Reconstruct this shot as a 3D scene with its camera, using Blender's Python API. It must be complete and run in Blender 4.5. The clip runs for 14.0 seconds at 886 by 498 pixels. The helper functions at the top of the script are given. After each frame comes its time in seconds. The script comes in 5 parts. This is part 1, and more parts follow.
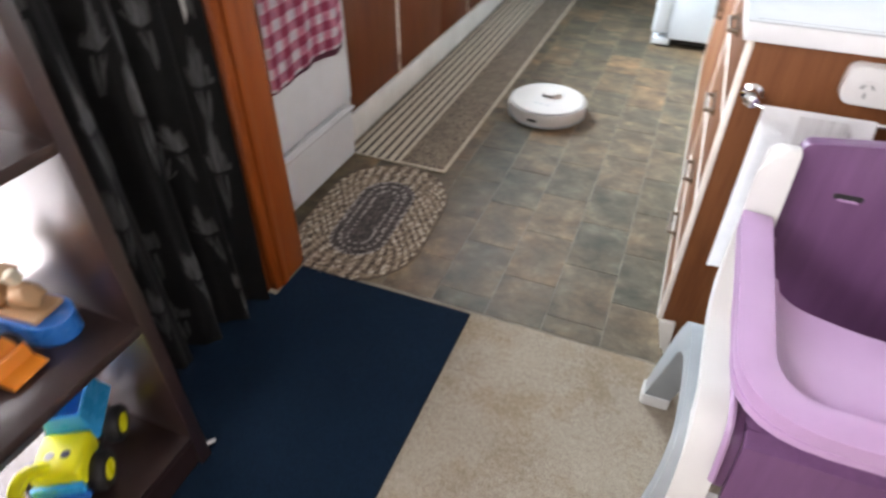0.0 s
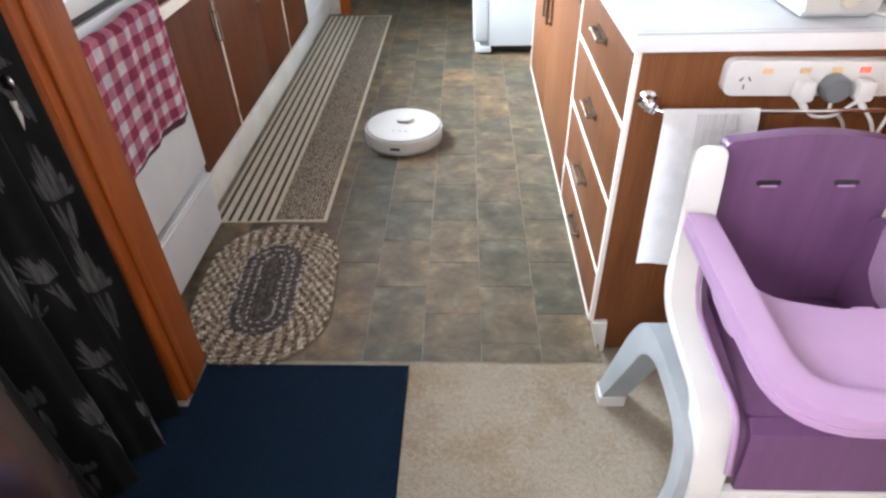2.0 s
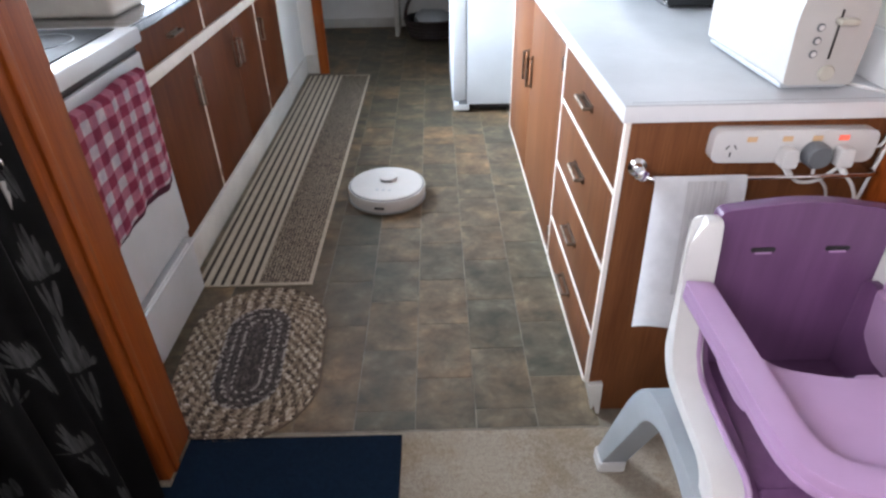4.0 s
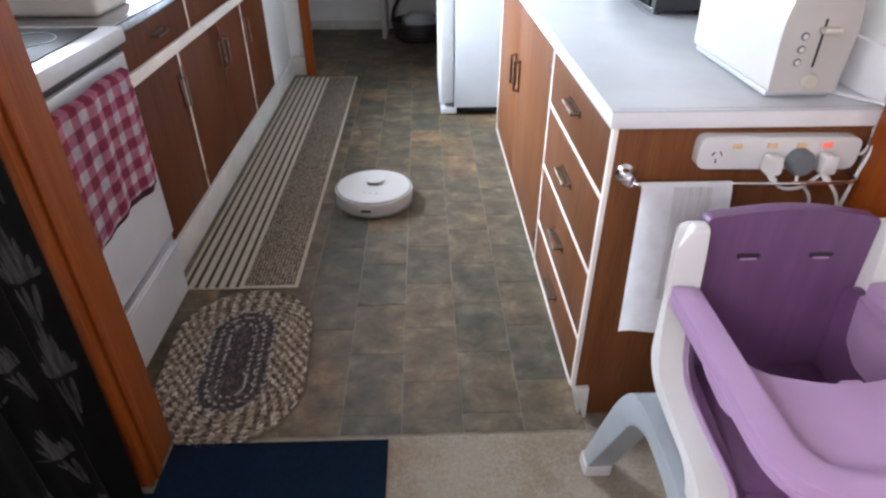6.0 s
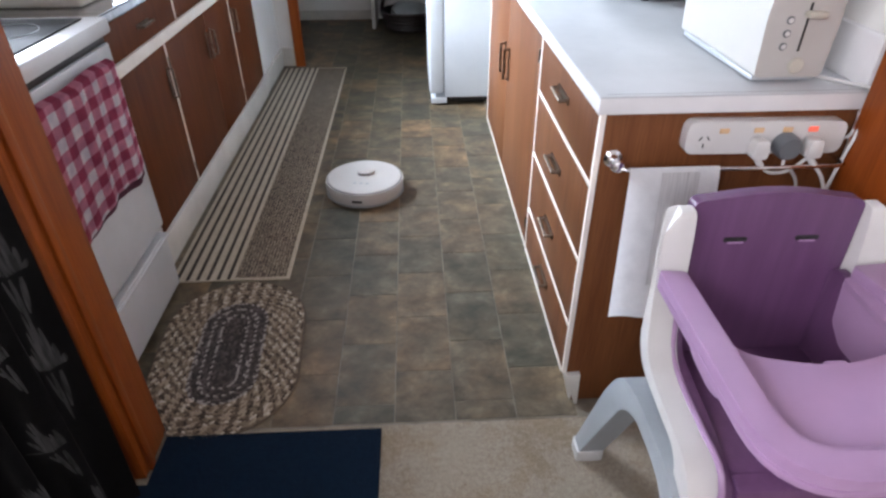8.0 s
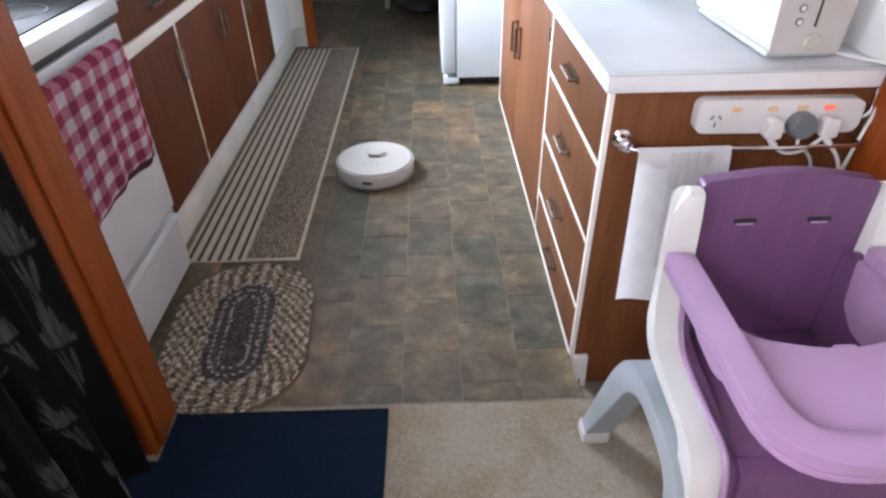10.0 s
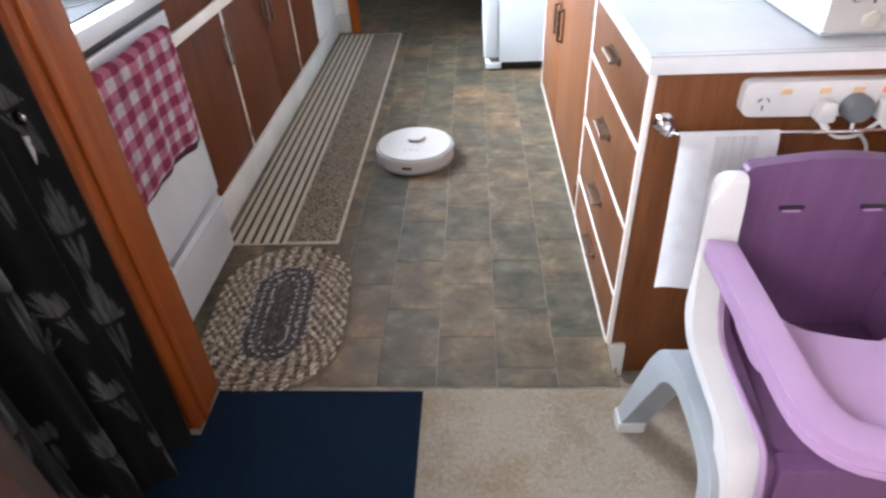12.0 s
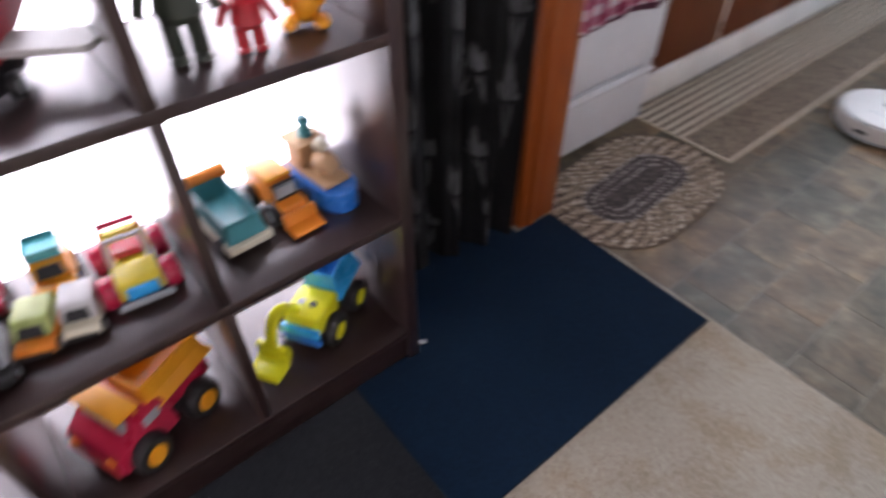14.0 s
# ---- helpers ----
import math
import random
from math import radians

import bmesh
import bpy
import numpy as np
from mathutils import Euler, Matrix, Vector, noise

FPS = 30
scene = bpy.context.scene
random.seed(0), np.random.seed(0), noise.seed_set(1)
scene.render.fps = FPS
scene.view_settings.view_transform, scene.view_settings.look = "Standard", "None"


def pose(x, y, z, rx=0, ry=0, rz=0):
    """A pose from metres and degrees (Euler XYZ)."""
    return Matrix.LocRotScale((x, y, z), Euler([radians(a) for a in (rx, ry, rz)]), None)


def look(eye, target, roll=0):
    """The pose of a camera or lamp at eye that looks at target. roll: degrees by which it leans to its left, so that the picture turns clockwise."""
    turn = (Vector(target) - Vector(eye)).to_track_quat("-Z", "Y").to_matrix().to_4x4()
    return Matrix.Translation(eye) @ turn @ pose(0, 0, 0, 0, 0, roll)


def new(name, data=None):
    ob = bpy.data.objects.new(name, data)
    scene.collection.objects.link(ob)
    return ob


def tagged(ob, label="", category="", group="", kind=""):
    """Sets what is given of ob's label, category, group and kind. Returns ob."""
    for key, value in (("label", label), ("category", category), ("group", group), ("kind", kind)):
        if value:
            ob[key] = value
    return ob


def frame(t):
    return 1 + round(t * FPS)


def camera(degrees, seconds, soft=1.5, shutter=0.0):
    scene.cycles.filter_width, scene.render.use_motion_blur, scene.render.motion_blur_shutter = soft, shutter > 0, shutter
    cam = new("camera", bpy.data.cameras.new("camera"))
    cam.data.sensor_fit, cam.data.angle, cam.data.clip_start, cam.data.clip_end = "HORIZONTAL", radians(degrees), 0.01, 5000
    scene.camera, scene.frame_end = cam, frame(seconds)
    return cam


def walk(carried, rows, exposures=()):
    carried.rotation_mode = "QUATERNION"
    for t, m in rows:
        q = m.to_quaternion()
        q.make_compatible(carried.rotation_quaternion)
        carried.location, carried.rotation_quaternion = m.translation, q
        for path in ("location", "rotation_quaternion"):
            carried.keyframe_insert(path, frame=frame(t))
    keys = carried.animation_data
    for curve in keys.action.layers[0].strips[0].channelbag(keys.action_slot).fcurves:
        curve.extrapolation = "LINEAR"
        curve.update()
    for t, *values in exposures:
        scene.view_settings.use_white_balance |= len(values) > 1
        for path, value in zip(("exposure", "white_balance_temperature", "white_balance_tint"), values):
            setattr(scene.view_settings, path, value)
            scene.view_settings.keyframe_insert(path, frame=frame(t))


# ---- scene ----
cam = camera(73.3, 14.0, soft=2.5, shutter=0.5)
PATH = [
    (0, (-0.114, 0.518, 1.262), (-0.695, 1.956, -0.001), 0.1),
    (0.5, (-0.193, 0.532, 1.269), (-0.549, 2.046, 0.012), -2.7),
    (1, (-0.204, 0.543, 1.267), (-0.563, 2.067, 0.023), -3.3),
    (1.5, (-0.297, 0.579, 1.283), (-0.408, 2.159, 0.061), -3.3),
    (2, (-0.342, 0.586, 1.289), (-0.419, 2.161, 0.059), -1.8),
    (2.5, (-0.352, 0.599, 1.293), (-0.409, 2.185, 0.076), -2.3),
    (3, (-0.382, 0.611, 1.31), (-0.391, 2.254, 0.169), -1.9),
    (3.5, (-0.387, 0.617, 1.319), (-0.386, 2.282, 0.211), -1.4),
    (6, (-0.391, 0.626, 1.322), (-0.335, 2.298, 0.226), -0.0),
    (6.5, (-0.386, 0.623, 1.32), (-0.316, 2.291, 0.219), -0.3),
    (7, (-0.385, 0.62, 1.319), (-0.31, 2.288, 0.219), -0.2),
    (7.5, (-0.384, 0.617, 1.32), (-0.279, 2.289, 0.228), 0.2),
    (8, (-0.383, 0.62, 1.317), (-0.306, 2.275, 0.197), -0.3),
    (10.5, (-0.357, 0.625, 1.306), (-0.353, 2.24, 0.126), -1.5),
    (11, (-0.354, 0.628, 1.303), (-0.384, 2.228, 0.104), -2.2),
    (11.5, (-0.352, 0.629, 1.303), (-0.408, 2.226, 0.1), -2.7),
    (12, (-0.346, 0.621, 1.303), (-0.463, 2.218, 0.106), -3.3),
    (12.5, (-0.338, 0.593, 1.291), (-0.657, 2.124, 0.044), -4.3),
    (13, (-0.317, 0.56, 1.271), (-0.791, 2.022, -0.009), -3.5),
    (13.5, (-0.25, 0.499, 1.256), (-0.97, 1.824, -0.058), -0.7),
    (14, (-0.156, 0.503, 1.235), (-1.285, 1.423, -0.137), -0.2),
]
LIGHT = [(0.0, 0.12, 7300, 18), (0.5, 0.22, 7250, 18), (2.5, 0.21, 7100, 18), (3.0, 0.0, 7000, 19), (3.5, -0.22, 6920, 20), (6.0, -0.46, 6980, 22), (8.0, -0.50, 6980, 22), (10.5, -0.20, 6920, 22), (12.0, 0.0, 6960, 21), (13.0, 0.16, 6700, 22), (13.5, 0.12, 6650, 22), (14.0, -0.14, 6800, 25)]
walk(cam, [(t, look(eye, target, roll)) for t, eye, target, roll in PATH], LIGHT)

scene.view_settings.exposure = 0.0

# ---------------------------------------------------------------- world and light
world = bpy.data.worlds.new("sky")
world.use_nodes = True
scene.world = world
wt = world.node_tree
sky = wt.nodes.new("ShaderNodeTexSky")
sky.sky_type, sky.sun_disc = "NISHITA", False
sky.sun_elevation, sky.sun_rotation = radians(42), radians(0)
wt.nodes["Background"].inputs["Strength"].default_value = 0.12
wt.links.new(sky.outputs[0], wt.nodes["Background"].inputs["Color"])
sun_data = bpy.data.lights.new("sun", "SUN")
sun_data.energy, sun_data.angle, sun_data.color = 2.5, radians(0.6), (1.0, 0.95, 0.87)
sun = new("sun", sun_data)
sun.matrix_world = look((1, 12, 9), (0, 2, 0))


def area_light(name, eye, target, w, h, watts, colour, spread=180):
    d = bpy.data.lights.new(name, "AREA")
    d.shape, d.size, d.size_y, d.energy, d.color = "RECTANGLE", w, h, watts, colour
    d.spread = radians(spread)
    ob = new(name, d)
    ob.matrix_world = look(eye, target)
    return ob


# daylight of the sky at the kitchen window and glass door, then added fill
area_light("kitchen_window_light", (-1.94, 3.68, 1.49), (-0.1, 3.2, 0.55), 1.3, 0.64, 165, (0.66, 0.84, 1.0), 110)
area_light("glass_door_light", (-1.335, 0.1, 1.66), (0.2, 1.2, 0.75), 2.4, 0.76, 78, (0.80, 0.90, 1.0))
# fill from two unseen windows, added to lift the ambient light
area_light("side_fill_light", (2.33, -0.2, 1.45), (0.0, 0.0, 0.9), 2.5, 1.3, 6, (1.0, 0.96, 0.95))
area_light("rear_fill_light", (0.4, -2.13, 1.35), (0.4, 0.5, 0.9), 2.5, 1.5, 17, (1.0, 0.96, 0.96))
# weak fill lamp added in the laundry, which has no window
area_light("laundry_fill", (-0.9, 6.3, 2.0), (-0.9, 5.6, 0.6), 0.5, 0.4, 0.6, (0.9, 0.95, 1.0))

# ---------------------------------------------------------------- mesh helpers
OFF = {}


def part(name, bm, material, parent, label=""):
    """Links bm as one mesh object under parent; its points are in the parent's building frame."""
    off = OFF.get(parent.name, Vector()) if parent else Vector()
    if off.length:
        bmesh.ops.translate(bm, verts=bm.verts, vec=-off)
    me = bpy.data.meshes.new(name)
    bmesh.ops.recalc_face_normals(bm, faces=bm.faces)
    bm.to_mesh(me)
    bm.free()
    me.shade_smooth()
    me.set_sharp_from_angle(angle=radians(38))
    me.materials.append(material)
    ob = new(name, me)
    if parent:
        ob.parent = parent
    OFF[ob.name] = off
    if label:
        tagged(ob, label)
    return ob


def solid(name, bm, material, label, category="", group="", kind=""):
    return tagged(part(name, bm, material, None), label, category, group, kind)


def thing(name, at, label, category, group="", rz=0.0, local=False):
    """An Empty at the base of a thing. Its parts are built in world places, or, if local, round its own origin."""
    ob = new(name)
    ob.empty_display_size = 0.05
    ob.matrix_world = pose(*at, 0, 0, rz)
    OFF[ob.name] = Vector() if local else Vector(at)
    return tagged(ob, label, category, group)


def bevel(bm, verts, r, seg=2):
    if r > 0:
        edges = {e for v in verts for e in v.link_edges}
        bmesh.ops.bevel(bm, geom=list(edges), offset=r, segments=seg, affect="EDGES", profile=0.5, clamp_overlap=True)


def box(x0, x1, y0, y1, z0, z1, r=0.003, bm=None, m=None, seg=2):
    own = bm is None
    bm = bmesh.new() if own else bm
    made = bmesh.new()
    bmesh.ops.create_cube(made, size=1)
    for v in made.verts:
        v.co = Vector(((x0, x1)[v.co.x > 0], (y0, y1)[v.co.y > 0], (z0, z1)[v.co.z > 0]))
    bevel(made, made.verts, r, seg)
    if m:
        made.transform(m)
    return join(bm, made)


def join(bm, made):
    me = bpy.data.meshes.new("tmp")
    made.to_mesh(me)
    made.free()
    bm.from_mesh(me)
    bpy.data.meshes.remove(me)
    return bm


def prism(pts, a0, a1, axis="x", r=0.0, bm=None, m=None, seg=2):
    """A polygon pushed out along an axis. Its points are the two other axes, in order."""
    bm = bmesh.new() if bm is None else bm
    made = bmesh.new()

    def place(p, a):
        u, v = p
        return {"x": (a, u, v), "y": (u, a, v), "z": (u, v, a)}[axis]

    lo = [made.verts.new(place(p, a0)) for p in pts]
    hi = [made.verts.new(place(p, a1)) for p in pts]
    made.faces.new(lo)
    made.faces.new(hi)
    n = len(pts)
    for i in range(n):
        made.faces.new((lo[i], lo[(i + 1) % n], hi[(i + 1) % n], hi[i]))
    bmesh.ops.recalc_face_normals(made, faces=made.faces)
    if r > 0:
        rims = [e for e in made.edges if (e.verts[0] in lo) == (e.verts[1] in lo)]
        if n > 4:
            bmesh.ops.triangulate(made, faces=[f for f in made.faces if len(f.verts) > 4], ngon_method="EAR_CLIP")
        bmesh.ops.bevel(made, geom=rims, offset=r, segments=seg, affect="EDGES", profile=0.5, clamp_overlap=True)
    if m:
        made.transform(m)
    return join(bm, made)


def rounded(pts, r, n=5):
    """The polygon with round corners of radius r (one number, or one a corner)."""
    out, k = [], len(pts)
    for i in range(k):
        p, a, b = Vector(pts[i]), Vector(pts[i - 1]), Vector(pts[(i + 1) % k])
        ri = r[i] if isinstance(r, (list, tuple)) else r
        if ri <= 0:
            out.append(tuple(p))
            continue
        da, db = (a - p), (b - p)
        d = min(ri, da.length * 0.48, db.length * 0.48)
        s, e = p + da.normalized() * d, p + db.normalized() * d
        for j in range(n + 1):
            f = j / n
            q = s * (1 - f) ** 2 + p * 2 * f * (1 - f) + e * f ** 2
            out.append((q.x, q.y))
    return out


def tube(pts, r, n=8, closed=False, bm=None, flat=1.0):
    """A round bar along points."""
    bm = bmesh.new() if bm is None else bm
    pts = [Vector(p) for p in pts]
    rings, k = [], len(pts)
    side = None
    for i, p in enumerate(pts):
        a = pts[i - 1] if (i or closed) else p
        b = pts[(i + 1) % k] if (i < k - 1 or closed) else p
        t = (b - a).normalized()
        if side is None:
            side = t.orthogonal().normalized()
        side = (side - t * side.dot(t)).normalized()
        up = t.cross(side)
        rings.append([bm.verts.new(p + side * (r * math.cos(2 * math.pi * j / n)) + up * (r * flat * math.sin(2 * math.pi * j / n))) for j in range(n)])
    for i in range(k if closed else k - 1):
        a, b = rings[i], rings[(i + 1) % k]
        for j in range(n):
            bm.faces.new((a[j], a[(j + 1) % n], b[(j + 1) % n], b[j]))
    if not closed:
        bm.faces.new(rings[0][::-1])
        bm.faces.new(rings[-1])
    return bm


def curve(pts, n=6):
    """A smooth line through points (Catmull-Rom)."""
    pts = [Vector(p) for p in pts]
    out = []
    for i in range(len(pts) - 1):
        a, b, c, d = pts[max(i - 1, 0)], pts[i], pts[i + 1], pts[min(i + 2, len(pts) - 1)]
        for j in range(n):
            t = j / n
            out.append(0.5 * (2 * b + (c - a) * t + (2 * a - 5 * b + 4 * c - d) * t * t + (3 * b - a - 3 * c + d) * t ** 3))
    return out + [pts[-1]]


def lathe(profile, n=32, at=(0, 0, 0), axis="z", bm=None):
    """A turned body: (radius, height) pairs, round an axis through at."""
    bm = bmesh.new() if bm is None else bm
    made = bmesh.new()
    rings = []
    for r, h in profile:
        rings.append([made.verts.new((max(r, 1e-4) * math.cos(2 * math.pi * j / n), max(r, 1e-4) * math.sin(2 * math.pi * j / n), h)) for j in range(n)])
    for a, b in zip(rings, rings[1:]):
        for j in range(n):
            made.faces.new((a[j], a[(j + 1) % n], b[(j + 1) % n], b[j]))
    made.faces.new(rings[0][::-1])
    made.faces.new(rings[-1])
    turn = {"z": pose(0, 0, 0), "x": pose(0, 0, 0, 0, 90, 0), "y": pose(0, 0, 0, -90, 0, 0)}[axis]
    made.transform(Matrix.Translation(at) @ turn)
    return join(bm, made)


def blob(at, size, bm=None, rz=0.0, sub=2, lump=0.0):
    """A soft rounded lump, an uneven ellipsoid."""
    bm = bmesh.new() if bm is None else bm
    made = bmesh.new()
    bmesh.ops.create_icosphere(made, subdivisions=sub, radius=1)
    for v in made.verts:
        k = 1 + lump * noise.noise(v.co * 2.1 + Vector(at) * 9)
        v.co = Vector((v.co.x * size[0] * k, v.co.y * size[1] * k, v.co.z * size[2] * k))
    made.transform(Matrix.Translation(at) @ pose(0, 0, 0, 0, 0, rz))
    return join(bm, made)


# ---------------------------------------------------------------- materials
def nodes_of(name):
    m = bpy.data.materials.new(name)
    m.use_nodes = True
    nt = m.node_tree
    return m, nt, nt.nodes["Principled BSDF"]


def add(nt, kind, **values):
    n = nt.nodes.new(kind)
    for k, v in values.items():
        n.inputs[k].default_value = v
    return n


def place_coords(nt, scale, wander=True):
    """Object coordinates scaled per axis, shifted at random from object to object."""
    tc = nt.nodes.new("ShaderNodeTexCoord")
    mp = add(nt, "ShaderNodeMapping", Scale=scale)
    nt.links.new(tc.outputs["Object"], mp.inputs["Vector"])
    if wander:
        info = nt.nodes.new("ShaderNodeObjectInfo")
        mul = add(nt, "ShaderNodeVectorMath")
        mul.operation = "SCALE"
        mul.inputs[0].default_value = (37, 53, 71)
        nt.links.new(info.outputs["Random"], mul.inputs["Scale"])
        nt.links.new(mul.outputs[0], mp.inputs["Location"])
    return mp.outputs[0]


def ramp(nt, fac, stops):
    r = nt.nodes.new("ShaderNodeValToRGB")
    el = r.color_ramp.elements
    while len(el) < len(stops):
        el.new(0.5)
    for e, (p, c) in zip(el, stops):
        e.position, e.color = p, (*c, 1)
    nt.links.new(fac, r.inputs[0])
    return r.outputs[0]


def bump(nt, height, strength, distance, bsdf):
    b = add(nt, "ShaderNodeBump", Strength=strength, Distance=distance)
    nt.links.new(height, b.inputs["Height"])
    nt.links.new(b.outputs[0], bsdf.inputs["Normal"])


def surface(name, dark, light, scale=(8, 8, 8), rough=0.5, metal=0.0, detail=5.0, relief=0.1, fine=120.0, gloss_var=0.1, lo=0.3, hi=0.7, coat=0.0, wander=True):
    """Base colour that drifts between two tones, fine relief, and roughness that varies a little."""
    m, nt, p = nodes_of(name)
    co = place_coords(nt, scale, wander)
    n1 = add(nt, "ShaderNodeTexNoise", Scale=1.0, Detail=detail, Roughness=0.6)
    nt.links.new(co, n1.inputs["Vector"])
    nt.links.new(ramp(nt, n1.outputs[0], [(lo, dark), (hi, light)]), p.inputs["Base Color"])
    tc = nt.nodes.new("ShaderNodeTexCoord")
    n2 = add(nt, "ShaderNodeTexNoise", Scale=fine, Detail=3.0)
    nt.links.new(tc.outputs["Object"], n2.inputs["Vector"])
    if relief:
        bump(nt, n2.outputs[0], relief, 0.002, p)
    mr = add(nt, "ShaderNodeMapRange")
    mr.inputs["To Min"].default_value, mr.inputs["To Max"].default_value = max(rough - gloss_var, 0.02), min(rough + gloss_var, 1)
    nt.links.new(n1.outputs[0], mr.inputs["Value"])
    nt.links.new(mr.outputs[0], p.inputs["Roughness"])
    p.inputs["Metallic"].default_value = metal
    p.inputs["Coat Weight"].default_value = coat
    return m


def wood(name, dark, mid, light, grain="z", rough=0.35, coat=0.15):
    """Veneer or boards: long streaks along the grain, fine pores and a broad drift of tone."""
    m, nt, p = nodes_of(name)
    s = {"x": (1.2, 26, 26), "y": (26, 1.2, 26), "z": (26, 26, 1.2)}[grain]
    n1 = add(nt, "ShaderNodeTexNoise", Scale=1.0, Detail=6.0, Roughness=0.65, Distortion=0.6)
    nt.links.new(place_coords(nt, s), n1.inputs["Vector"])
    f = tuple(9 * v for v in s)
    n2 = add(nt, "ShaderNodeTexNoise", Scale=1.0, Detail=3.0)
    nt.links.new(place_coords(nt, f), n2.inputs["Vector"])
    n3 = add(nt, "ShaderNodeTexNoise", Scale=3.0, Detail=2.0)
    nt.links.new(place_coords(nt, (1, 1, 1)), n3.inputs["Vector"])
    mix = add(nt, "ShaderNodeMath")
    mix.operation = "MULTIPLY_ADD"
    mix.inputs[1].default_value = 0.35
    nt.links.new(n2.outputs[0], mix.inputs[0])
    mul = add(nt, "ShaderNodeMath")
    mul.operation = "MULTIPLY_ADD"
    mul.inputs[1].default_value = 0.55
    nt.links.new(n1.outputs[0], mul.inputs[0])
    mul3 = add(nt, "ShaderNodeMath")
    mul3.operation = "MULTIPLY"
    mul3.inputs[1].default_value = 0.15
    nt.links.new(n3.outputs[0], mul3.inputs[0])
    nt.links.new(mul3.outputs[0], mul.inputs[2])
    nt.links.new(mul.outputs[0], mix.inputs[2])
    nt.links.new(ramp(nt, mix.outputs[0], [(0.38, dark), (0.52, mid), (0.68, light)]), p.inputs["Base Color"])
    p.inputs["Roughness"].default_value = rough
    p.inputs["Coat Weight"].default_value = coat
    bump(nt, mix.outputs[0], 0.12, 0.001, p)
    return m


def pile(name, tones, clump=60.0, fine=420.0, rough=1.0, relief=0.5, soiled=0.0):
    """Carpet: tufts of several tones, with soft worn patches."""
    m, nt, p = nodes_of(name)
    tc = nt.nodes.new("ShaderNodeTexCoord")
    v = add(nt, "ShaderNodeTexNoise", Scale=fine, Detail=2.0, Roughness=0.7)
    b = add(nt, "ShaderNodeTexNoise", Scale=clump, Detail=3.0)
    w = add(nt, "ShaderNodeTexNoise", Scale=3.5, Detail=3.0)
    for n in (v, b, w):
        nt.links.new(tc.outputs["Object"], n.inputs["Vector"])
    m1 = add(nt, "ShaderNodeMath")
    m1.operation = "MULTIPLY_ADD"
    m1.inputs[1].default_value = 0.68
    nt.links.new(v.outputs[0], m1.inputs[0])
    m2 = add(nt, "ShaderNodeMath")
    m2.operation = "MULTIPLY_ADD"
    m2.inputs[1].default_value = 0.16
    m3 = add(nt, "ShaderNodeMath")
    m3.operation = "MULTIPLY"
    m3.inputs[1].default_value = 0.16
    nt.links.new(w.outputs[0], m3.inputs[0])
    nt.links.new(b.outputs[0], m2.inputs[0])
    nt.links.new(m3.outputs[0], m2.inputs[2])
    nt.links.new(m2.outputs[0], m1.inputs[2])
    base = ramp(nt, m1.outputs[0], [(0.36, tones[0]), (0.5, tones[1]), (0.64, tones[2])])
    st = add(nt, "ShaderNodeTexNoise", Scale=5.0, Detail=5.0, Roughness=0.7)
    nt.links.new(tc.outputs["Object"], st.inputs["Vector"])
    soil = ramp(nt, st.outputs[0], [(0.36, (0.80, 0.70, 0.58)), (0.52, (1.0, 1.0, 1.0))])
    mx = nt.nodes.new("ShaderNodeMix")
    mx.data_type, mx.blend_type = "RGBA", "MULTIPLY"
    mx.inputs[0].default_value = soiled
    nt.links.new(base, mx.inputs[6])
    nt.links.new(soil, mx.inputs[7])
    nt.links.new(mx.outputs[2], p.inputs["Base Color"])
    p.inputs["Roughness"].default_value = rough
    p.inputs["Specular IOR Level"].default_value = 0.15
    bump(nt, m1.outputs[0], relief, 0.006, p)
    return m


